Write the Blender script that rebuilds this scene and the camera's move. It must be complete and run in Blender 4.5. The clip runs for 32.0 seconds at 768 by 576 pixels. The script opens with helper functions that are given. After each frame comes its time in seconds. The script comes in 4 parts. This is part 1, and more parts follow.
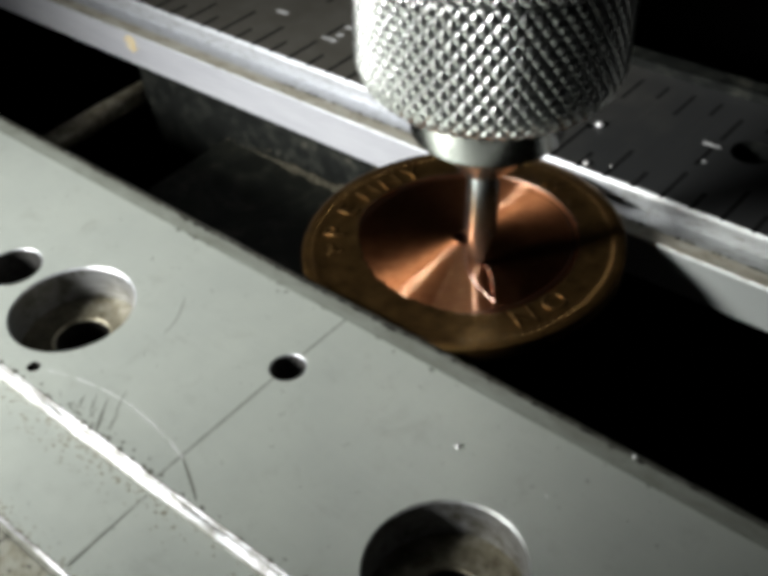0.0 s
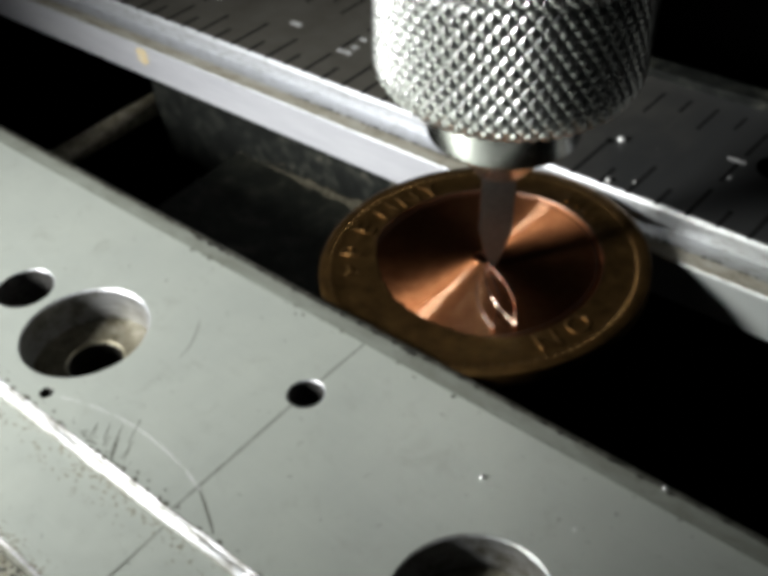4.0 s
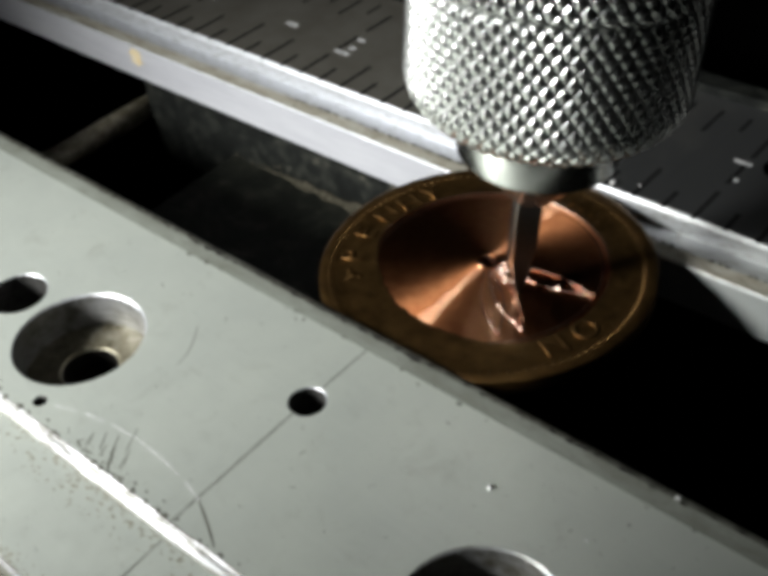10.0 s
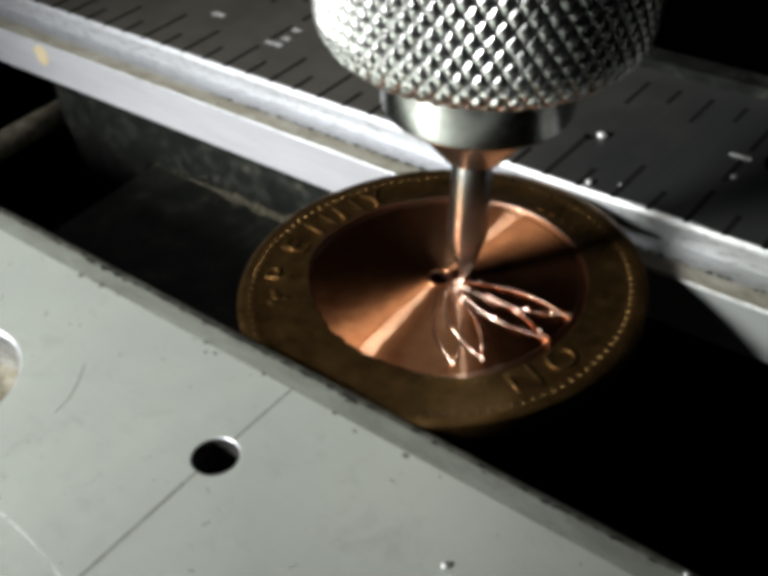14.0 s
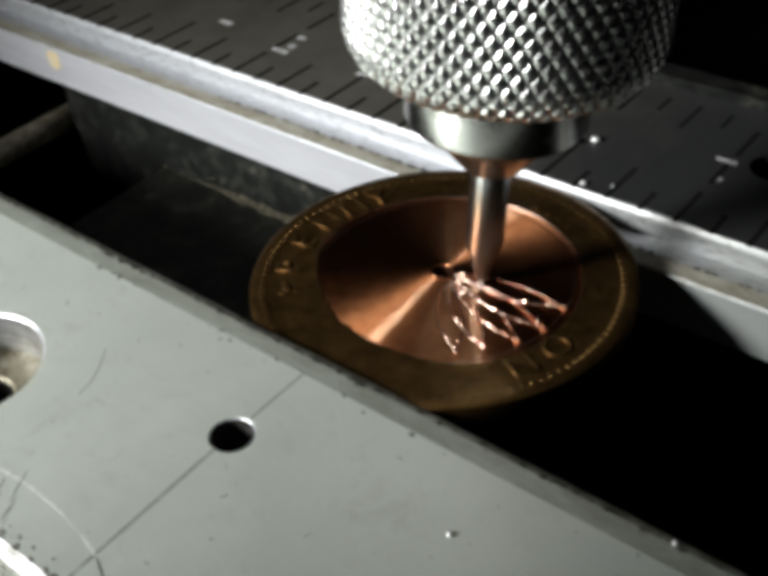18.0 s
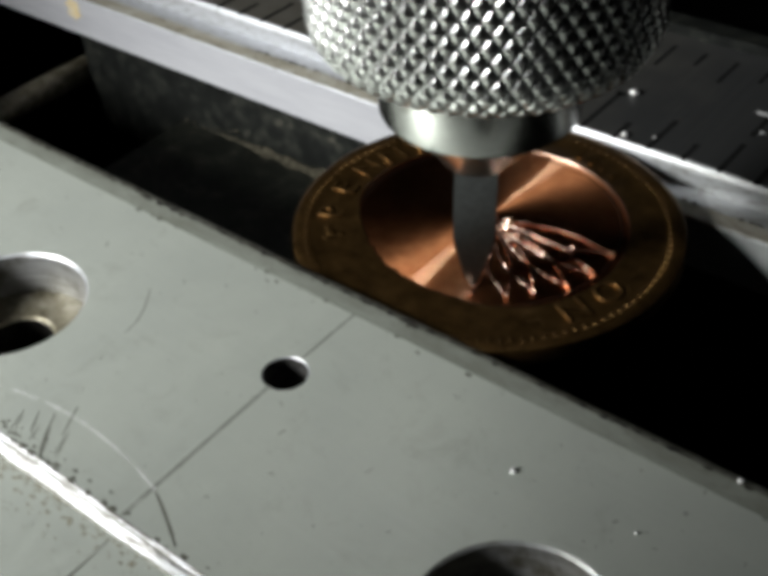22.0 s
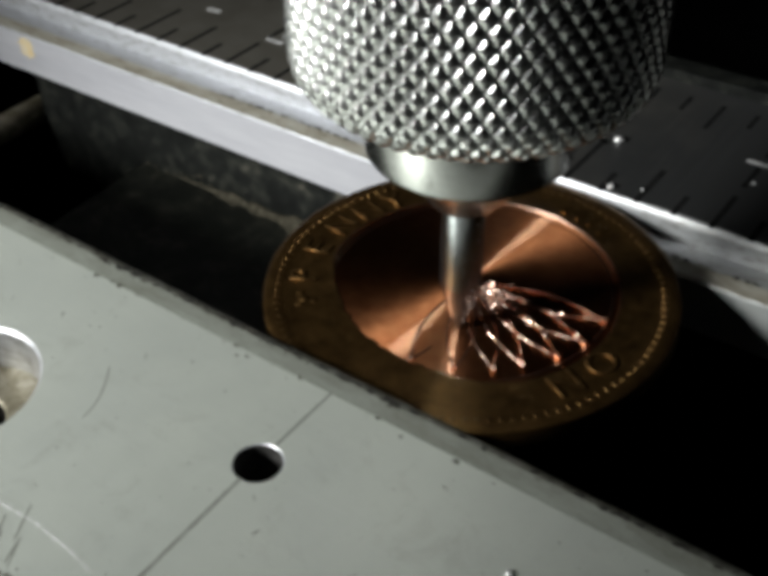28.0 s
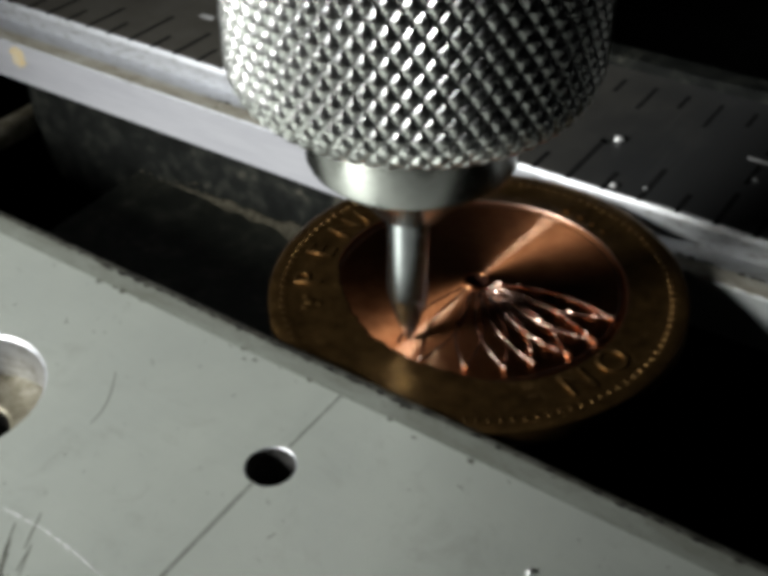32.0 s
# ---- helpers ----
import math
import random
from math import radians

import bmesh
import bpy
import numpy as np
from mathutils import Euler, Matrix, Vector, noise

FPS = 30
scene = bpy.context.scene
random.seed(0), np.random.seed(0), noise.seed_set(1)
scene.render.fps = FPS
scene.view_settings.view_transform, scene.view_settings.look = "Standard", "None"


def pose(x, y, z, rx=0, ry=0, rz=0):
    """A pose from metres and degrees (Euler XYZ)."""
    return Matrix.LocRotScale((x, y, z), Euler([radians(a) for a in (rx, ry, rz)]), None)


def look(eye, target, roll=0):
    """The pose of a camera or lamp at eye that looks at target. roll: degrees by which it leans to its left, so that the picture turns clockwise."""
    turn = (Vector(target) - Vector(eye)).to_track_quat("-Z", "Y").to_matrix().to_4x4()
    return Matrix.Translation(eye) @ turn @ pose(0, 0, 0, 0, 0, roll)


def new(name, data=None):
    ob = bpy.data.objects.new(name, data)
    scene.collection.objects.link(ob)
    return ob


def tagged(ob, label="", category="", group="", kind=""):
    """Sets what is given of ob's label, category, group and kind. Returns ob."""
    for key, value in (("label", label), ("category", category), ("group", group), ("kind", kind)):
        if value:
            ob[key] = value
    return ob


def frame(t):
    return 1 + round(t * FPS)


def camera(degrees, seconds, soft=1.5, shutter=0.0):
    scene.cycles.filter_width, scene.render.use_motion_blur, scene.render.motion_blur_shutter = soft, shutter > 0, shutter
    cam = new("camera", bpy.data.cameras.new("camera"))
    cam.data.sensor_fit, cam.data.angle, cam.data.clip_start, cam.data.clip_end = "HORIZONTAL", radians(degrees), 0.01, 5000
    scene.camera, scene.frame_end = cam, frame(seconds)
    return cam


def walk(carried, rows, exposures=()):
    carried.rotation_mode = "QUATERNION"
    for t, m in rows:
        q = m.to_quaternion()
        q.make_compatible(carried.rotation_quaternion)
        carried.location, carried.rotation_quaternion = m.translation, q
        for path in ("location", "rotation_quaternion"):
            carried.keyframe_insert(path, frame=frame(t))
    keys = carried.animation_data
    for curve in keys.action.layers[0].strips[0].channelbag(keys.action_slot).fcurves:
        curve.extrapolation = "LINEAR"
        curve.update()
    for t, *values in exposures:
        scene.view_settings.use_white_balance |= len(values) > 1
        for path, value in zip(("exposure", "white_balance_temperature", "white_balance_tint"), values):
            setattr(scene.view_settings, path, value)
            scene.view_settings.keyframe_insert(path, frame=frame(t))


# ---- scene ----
cam = camera(39.228, 32.0, soft=5.8)
walk(cam, [
    (0, pose(0.05137, -0.06331, 0.06344, 49.631, 4.463, 40.843)),
    (0.5, pose(0.05202, -0.06628, 0.06401, 49.855, 4.122, 40.626)),
    (1, pose(0.05213, -0.06914, 0.06433, 50.078, 3.899, 40.354)),
    (1.5, pose(0.05237, -0.07133, 0.06449, 50.184, 3.548, 40.146)),
    (2, pose(0.05210, -0.07063, 0.06429, 50.280, 3.359, 39.972)),
    (2.5, pose(0.05115, -0.06797, 0.06413, 50.025, 3.856, 40.119)),
    (3, pose(0.04957, -0.06530, 0.06446, 49.783, 4.426, 40.489)),
    (3.5, pose(0.04866, -0.06280, 0.06383, 49.628, 4.784, 40.924)),
    (5.5, pose(0.04990, -0.06047, 0.06314, 49.934, 4.919, 41.273)),
    (6, pose(0.05044, -0.05864, 0.06186, 50.100, 4.957, 41.487)),
    (6.5, pose(0.05038, -0.05721, 0.06106, 50.192, 4.927, 41.489)),
    (7, pose(0.05037, -0.05689, 0.06129, 50.106, 5.025, 41.421)),
    (7.5, pose(0.04999, -0.05681, 0.06122, 50.084, 4.895, 41.425)),
    (8, pose(0.04901, -0.05824, 0.06138, 50.149, 4.689, 41.171)),
    (8.5, pose(0.04769, -0.05912, 0.06175, 50.022, 4.749, 40.846)),
    (9, pose(0.04703, -0.05992, 0.06211, 50.015, 4.660, 40.680)),
    (9.5, pose(0.04627, -0.06086, 0.06199, 49.948, 4.688, 40.598)),
    (10, pose(0.04664, -0.06126, 0.06230, 49.854, 4.571, 40.574)),
    (10.5, pose(0.04724, -0.06083, 0.06191, 49.916, 4.478, 40.640)),
    (11, pose(0.04676, -0.05948, 0.06022, 50.127, 4.396, 40.536)),
    (11.5, pose(0.04571, -0.05737, 0.05768, 50.302, 4.113, 40.011)),
    (12, pose(0.04596, -0.05619, 0.05802, 50.218, 3.949, 39.849)),
    (12.5, pose(0.04566, -0.05525, 0.05723, 50.307, 4.157, 39.857)),
    (13, pose(0.04325, -0.05196, 0.05564, 50.123, 4.539, 39.781)),
    (13.5, pose(0.04066, -0.04988, 0.05294, 50.576, 4.831, 39.034)),
    (14, pose(0.03964, -0.05016, 0.05079, 51.134, 4.355, 38.637)),
    (14.5, pose(0.03979, -0.05124, 0.05025, 51.544, 4.467, 38.162)),
    (16.5, pose(0.04190, -0.05645, 0.04929, 52.257, 3.821, 37.751)),
    (17, pose(0.04152, -0.05595, 0.05013, 51.976, 3.619, 37.841)),
    (17.5, pose(0.04074, -0.05486, 0.05045, 51.908, 3.742, 37.945)),
    (18, pose(0.04142, -0.05433, 0.05235, 51.805, 3.650, 38.409)),
    (18.5, pose(0.03960, -0.05302, 0.05164, 51.341, 3.297, 38.049)),
    (19, pose(0.03657, -0.05201, 0.04928, 50.500, 2.408, 37.946)),
    (19.5, pose(0.03808, -0.05286, 0.04923, 49.975, 1.907, 38.705)),
    (20, pose(0.03741, -0.05475, 0.04972, 49.745, 2.058, 38.827)),
    (20.5, pose(0.03814, -0.05596, 0.04998, 50.359, 2.222, 38.542)),
    (21, pose(0.03823, -0.05738, 0.05031, 50.766, 2.326, 38.026)),
    (21.5, pose(0.03859, -0.05924, 0.05016, 51.006, 2.263, 38.029)),
    (22, pose(0.03779, -0.05871, 0.04983, 50.857, 2.187, 37.915)),
    (22.5, pose(0.03709, -0.05663, 0.04958, 50.683, 2.310, 37.963)),
    (23, pose(0.03564, -0.05373, 0.04989, 50.503, 2.423, 37.609)),
    (23.5, pose(0.03463, -0.05175, 0.05048, 50.189, 2.262, 37.410)),
    (24, pose(0.03376, -0.04993, 0.05031, 50.298, 2.360, 37.368)),
    (24.5, pose(0.03310, -0.05166, 0.05036, 50.366, 2.149, 37.136)),
    (25, pose(0.03297, -0.05376, 0.05041, 50.463, 1.985, 36.817)),
    (25.5, pose(0.03235, -0.05464, 0.05063, 50.630, 2.077, 36.464)),
    (27.5, pose(0.03245, -0.05621, 0.05013, 51.371, 1.446, 35.752)),
    (28, pose(0.03294, -0.05385, 0.04994, 51.321, 1.603, 36.002)),
    (28.5, pose(0.03272, -0.05186, 0.04948, 51.261, 1.691, 36.018)),
    (29, pose(0.03250, -0.04970, 0.04958, 51.154, 1.808, 35.972)),
    (29.5, pose(0.03241, -0.05003, 0.04971, 51.171, 1.917, 35.952)),
    (30, pose(0.03216, -0.05205, 0.04971, 51.264, 1.766, 35.828)),
    (30.5, pose(0.03213, -0.05407, 0.04976, 51.396, 1.623, 35.610)),
    (31, pose(0.03195, -0.05520, 0.04964, 51.457, 1.791, 35.319)),
    (31.5, pose(0.03142, -0.05505, 0.04966, 51.442, 1.974, 34.923)),
    (32, pose(0.03149, -0.05496, 0.04899, 51.963, 1.702, 34.685)),
], exposures=[(0, 0.04), (12, 0.05), (17, 0.04), (19.5, -0.22), (28, -0.3), (32, -0.4)])

# ---- light ----
world = bpy.data.worlds.new("room")
scene.world = world
world.use_nodes = True
world.node_tree.nodes["Background"].inputs[0].default_value = (0.80, 0.88, 1.0, 1)
world.node_tree.nodes["Background"].inputs[1].default_value = 0.0003

# one work lamp with a narrow beam, off to the side and above
lamp_data = bpy.data.lights.new("desk_lamp", "SPOT")
lamp_data.energy, lamp_data.shadow_soft_size = 6.2, 0.029
lamp_data.spot_size, lamp_data.spot_blend = radians(34.5), 1.0
lamp_data.color = (0.96, 0.98, 0.955)
lamp = new("desk_lamp", lamp_data)
lamp.matrix_world = look((-0.110, -0.187, 0.1015), (-0.047, -0.055, 0.019))

MM = 0.001
rnd = random.Random(7)


# ---- materials ----
class Nodes:
    """A small wrapper to write node materials shortly; coordinates are in millimetres."""

    def __init__(self, name):
        self.mat = bpy.data.materials.new(name)
        self.mat.use_nodes = True
        self.t = self.mat.node_tree
        self.b = self.t.nodes["Principled BSDF"]
        tc = self.t.nodes.new("ShaderNodeTexCoord")
        self.mp = self.t.nodes.new("ShaderNodeMapping")
        self.mp.inputs["Scale"].default_value = (1000, 1000, 1000)
        self.t.links.new(tc.outputs["Object"], self.mp.inputs["Vector"])

    def set(self, **k):
        for key, v in k.items():
            self.b.inputs[key.replace("_", " ")].default_value = v
        return self

    def noise(self, scale, detail=4.0, rough=0.6, stretch=None, distortion=0.0):
        n = self.t.nodes.new("ShaderNodeTexNoise")
        n.inputs["Scale"].default_value, n.inputs["Detail"].default_value = scale, detail
        n.inputs["Roughness"].default_value, n.inputs["Distortion"].default_value = rough, distortion
        src = self.mp
        if stretch:
            src = self.t.nodes.new("ShaderNodeMapping")
            src.inputs["Scale"].default_value = stretch
            self.t.links.new(self.mp.outputs[0], src.inputs[0])
        self.t.links.new(src.outputs[0], n.inputs["Vector"])
        return n.outputs[0]

    def ramp(self, value, stops):
        r = self.t.nodes.new("ShaderNodeValToRGB")
        els = r.color_ramp.elements
        while len(els) < len(stops):
            els.new(0.5)
        for e, (p, c) in zip(els, stops):
            e.position = p
            e.color = c if len(c) == 4 else (*c, 1)
        self.t.links.new(value, r.inputs[0])
        return r.outputs[0]

    def grey(self, value, lo, hi, a=0.3, b=0.7):
        return self.ramp(value, [(a, (lo, lo, lo)), (b, (hi, hi, hi))])

    def mix(self, fac, a, b, mode="MIX"):
        m = self.t.nodes.new("ShaderNodeMix")
        m.data_type, m.blend_type = "RGBA", mode
        for sock, v in ((0, fac), (6, a), (7, b)):
            if hasattr(v, "is_linked"):
                self.t.links.new(v, m.inputs[sock])
            else:
                m.inputs[sock].default_value = v if sock == 0 else (*v, 1)
        return m.outputs[2]

    def shade_along(self, start, end):
        """Painted shade: a mask that grows along x, with an uneven border."""
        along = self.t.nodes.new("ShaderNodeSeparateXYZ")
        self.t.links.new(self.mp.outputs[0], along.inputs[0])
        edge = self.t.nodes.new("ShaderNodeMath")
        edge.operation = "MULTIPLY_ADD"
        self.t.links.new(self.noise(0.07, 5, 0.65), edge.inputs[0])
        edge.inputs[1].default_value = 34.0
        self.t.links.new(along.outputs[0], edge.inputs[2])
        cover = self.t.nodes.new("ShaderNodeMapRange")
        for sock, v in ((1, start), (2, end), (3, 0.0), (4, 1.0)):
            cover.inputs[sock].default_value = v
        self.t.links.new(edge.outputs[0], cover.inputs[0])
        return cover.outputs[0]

    def to(self, socket, value):
        self.t.links.new(value, self.b.inputs[socket])
        return self

    def bump(self, value, distance, strength=1.0):
        n = self.t.nodes.new("ShaderNodeBump")
        n.inputs["Strength"].default_value, n.inputs["Distance"].default_value = strength, distance * MM
        self.t.links.new(value, n.inputs["Height"])
        if self.b.inputs["Normal"].is_linked:
            self.t.links.new(self.b.inputs["Normal"].links[0].from_socket, n.inputs["Normal"])
        self.t.links.new(n.outputs[0], self.b.inputs["Normal"])
        return self


def ground_plate():
    m = Nodes("ground_steel_plate").set(Metallic=0.62)
    big = m.noise(0.09, 5, 0.6)
    fine = m.noise(1.6, 6, 0.7, (1, 0.25, 1))
    col = m.mix(m.grey(big, 0, 1, 0.3, 0.72), (0.64, 0.675, 0.615), (0.57, 0.605, 0.56))
    dirt = m.grey(m.noise(0.55, 8, 0.75), 0, 0.5, 0.66, 0.82)
    col = m.mix(dirt, col, (0.19, 0.185, 0.16))
    blotch = m.grey(m.noise(0.28, 9, 0.8, distortion=0.6), 0, 0.34, 0.54, 0.74)
    col = m.mix(blotch, col, (0.30, 0.30, 0.255))
    lines = m.grey(m.noise(0.8, 6, 0.7, (0.12, 2.2, 1)), 0, 0.14, 0.50, 0.70)
    col = m.mix(lines, col, (0.72, 0.75, 0.70))
    pit = m.grey(m.noise(2.4, 3, 0.5), 0, 0.7, 0.70, 0.76)
    col = m.mix(pit, col, (0.12, 0.12, 0.11))
    m.to("Base Color", col).to("Roughness", m.grey(fine, 0.50, 0.57))
    m.bump(fine, 0.003, 0.5).bump(m.noise(9, 4, 0.7), 0.004, 0.5)
    return m.mat


def dirty_edge():
    m = Nodes("stained_steel_chamfer").set(Metallic=0.35)
    col = m.ramp(m.noise(0.8, 7, 0.75), [(0.28, (0.05, 0.048, 0.038)), (0.5, (0.14, 0.14, 0.115)), (0.75, (0.28, 0.285, 0.26))])
    m.to("Base Color", col).set(Roughness=0.6)
    m.bump(m.noise(3.2, 6, 0.8), 0.06, 0.6)
    return m.mat


def soiled_plate():
    m = Nodes("soiled_ground_steel").set(Metallic=0.3)
    a, b = m.noise(0.45, 8, 0.8, (0.35, 1.1, 1), 0.5), m.noise(2.6, 6, 0.75)
    col = m.mix(m.grey(a, 0, 1, 0.35, 0.75), (0.35, 0.37, 0.33), (0.165, 0.17, 0.135))
    col = m.mix(m.grey(b, 0, 0.7, 0.56, 0.72), col, (0.12, 0.12, 0.095))
    m.to("Base Color", col).to("Roughness", m.grey(b, 0.45, 0.65)).bump(b, 0.012, 0.5)
    return m.mat


def dirty_strip():
    m = Nodes("stained_steel_strip").set(Metallic=0.25)
    col = m.ramp(m.noise(0.7, 8, 0.78), [(0.30, (0.10, 0.085, 0.05)), (0.48, (0.30, 0.29, 0.23)), (0.7, (0.42, 0.43, 0.39))])
    m.to("Base Color", col).set(Roughness=0.6)
    m.bump(m.noise(2.5, 6, 0.8), 0.08, 0.6)
    return m.mat


def bright_edge():
    m = Nodes("scuffed_bright_metal").set(Metallic=0.55)
    fine = m.noise(2.2, 7, 0.8, (0.35, 1, 1))
    col = m.mix(m.grey(fine, 0, 1, 0.32, 0.5), (0.22, 0.215, 0.20), (0.48, 0.49, 0.52))
    # weaker light towards +x, put into the colour
    col = m.mix(m.shade_along(18.0, 34.0), col, m.mix(m.grey(fine, 0, 1, 0.32, 0.5), (0.15, 0.14, 0.11), (0.36, 0.37, 0.37)))
    m.to("Base Color", col).to("Roughness", m.grey(fine, 0.30, 0.5))
    m.bump(fine, 0.05, 0.7)
    return m.mat


def worn_edge():
    m = Nodes("worn_step_edge").set(Metallic=0.5)
    a, b = m.noise(0.9, 8, 0.8, (0.5, 2.5, 2.5)), m.noise(3.5, 6, 0.8)
    col = m.ramp(a, [(0.34, (0.09, 0.085, 0.075)), (0.46, (0.26, 0.25, 0.24)), (0.55, (0.52, 0.52, 0.55))])
    col = m.mix(m.grey(b, 0, 0.8, 0.55, 0.68), col, (0.07, 0.065, 0.055))
    m.to("Base Color", col).to("Roughness", m.grey(a, 0.55, 0.40)).bump(a, 0.05, 0.7).bump(b, 0.03, 0.6)
    return m.mat


def speckled_dark():
    m = Nodes("dark_speckled_casting").set(Roughness=0.55)
    col = m.ramp(m.noise(1.6, 5, 0.75), [(0.40, (0.012, 0.013, 0.016)), (0.58, (0.03, 0.032, 0.036)), (0.66, (0.35, 0.36, 0.40))])
    m.to("Base Color", col).bump(m.noise(1.6, 5, 0.75), 0.15, 0.8)
    return m.mat


def white_face():
    m = Nodes("bright_milled_aluminium").set(Metallic=0.25, Roughness=0.42)
    streak = m.noise(0.9, 5, 0.6, (0.15, 1, 1))
    col = m.mix(m.grey(streak, 0, 1, 0.3, 0.7), (0.44, 0.44, 0.475), (0.52, 0.52, 0.55))
    # the face's dimmer right part is painted shade
    col = m.mix(m.shade_along(18.0, 34.0), col, (0.31, 0.325, 0.315))
    m.to("Base Color", col).bump(streak, 0.02, 0.5)
    return m.mat


def sludge():
    m = Nodes("dull_oily_sludge").set(Roughness=0.7)
    col = m.ramp(m.noise(0.5, 8, 0.78), [(0.35, (0.006, 0.006, 0.0045)), (0.52, (0.018, 0.016, 0.012)), (0.75, (0.06, 0.053, 0.038))])
    m.to("Base Color", col).bump(m.noise(1.5, 7, 0.8), 0.2, 0.8)
    return m.mat


def crumbs():
    m = Nodes("pale_dried_grime").set(Roughness=0.8, Specular_IOR_Level=0.2)
    m.to("Base Color", m.ramp(m.noise(1.1, 6, 0.75), [(0.3, (0.012, 0.011, 0.008)), (0.5, (0.038, 0.034, 0.023)), (0.75, (0.11, 0.098, 0.068))]))
    return m.mat


def score():
    m = Nodes("raw_pale_scratch").set(Roughness=0.5)
    m.to("Base Color", m.grey(m.noise(2, 4, 0.6), 0.5, 0.8))
    return m.mat


def grime():
    m = Nodes("grimy_brown_ledge").set(Metallic=0.15, Roughness=0.6)
    col = m.ramp(m.noise(0.55, 8, 0.75, (0.4, 1, 1)), [(0.28, (0.12, 0.10, 0.065)), (0.5, (0.34, 0.315, 0.255)), (0.75, (0.52, 0.51, 0.465))])
    m.to("Base Color", col).bump(m.noise(2.5, 6, 0.8), 0.05, 0.6)
    return m.mat


def scale_metal():
    m = Nodes("satin_grey_scale").set(Metallic=0.75)
    brush = m.noise(1.5, 5, 0.6, (3.0, 0.08, 1))
    blot = m.noise(0.16, 5, 0.65)
    col = m.mix(m.grey(blot, 0, 1, 0.3, 0.7), (0.21, 0.195, 0.165), (0.30, 0.285, 0.25))
    # shade on the right of the scale, painted as a darker base
    col = m.mix(m.shade_along(-4.0, 22.0), col, (0.100, 0.102, 0.103))
    m.to("Base Color", col).to("Roughness", m.grey(brush, 0.34, 0.46))
    m.bump(brush, 0.005, 0.5).bump(m.noise(6, 5, 0.8), 0.008, 0.5)
    return m.mat


def black_fill():
    m = Nodes("black_filled_mark").set(Roughness=0.9, Specular_IOR_Level=0.08)
    m.to("Base Color", m.grey(m.noise(2, 4, 0.6), 0.004, 0.012))
    return m.mat


def white_fill():
    m = Nodes("pale_stamped_mark").set(Roughness=0.5)
    m.to("Base Color", m.grey(m.noise(1.2, 5, 0.7), 0.2, 0.8))
    return m.mat


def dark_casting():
    m = Nodes("dark_mottled_casting").set(Roughness=0.6, Specular_IOR_Level=0.13)
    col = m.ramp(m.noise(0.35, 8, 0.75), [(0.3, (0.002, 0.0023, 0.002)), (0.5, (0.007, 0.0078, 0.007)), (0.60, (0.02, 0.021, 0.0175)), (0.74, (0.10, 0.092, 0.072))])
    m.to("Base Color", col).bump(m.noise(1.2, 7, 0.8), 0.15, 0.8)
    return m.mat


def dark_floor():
    m = Nodes("mottled_black_floor").set(Roughness=0.65, Specular_IOR_Level=0.09)
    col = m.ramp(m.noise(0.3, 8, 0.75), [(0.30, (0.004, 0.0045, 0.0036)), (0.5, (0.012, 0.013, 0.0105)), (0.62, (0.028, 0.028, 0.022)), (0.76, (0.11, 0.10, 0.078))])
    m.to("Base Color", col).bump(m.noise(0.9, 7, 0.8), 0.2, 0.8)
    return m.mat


def old_bronze():
    m = Nodes("aged_brown_bronze").set(Metallic=0.95)
    col = m.ramp(m.noise(0.5, 7, 0.7), [(0.28, (0.08, 0.044, 0.016)), (0.5, (0.175, 0.099, 0.034)), (0.75, (0.27, 0.152, 0.054))])
    m.to("Base Color", col).to("Roughness", m.grey(m.noise(1.5, 6, 0.75), 0.30, 0.46))
    m.bump(m.noise(4.5, 6, 0.75), 0.02, 0.6)
    return m.mat


def worn_bronze():
    m = Nodes("rubbed_bronze_relief").set(Metallic=0.95)
    col = m.ramp(m.noise(0.9, 7, 0.7), [(0.28, (0.11, 0.064, 0.024)), (0.5, (0.20, 0.117, 0.044)), (0.75, (0.29, 0.172, 0.066))])
    m.to("Base Color", col).to("Roughness", m.grey(m.noise(1.5, 6, 0.75), 0.34, 0.50)).bump(m.noise(5, 6, 0.75), 0.02, 0.6)
    return m.mat


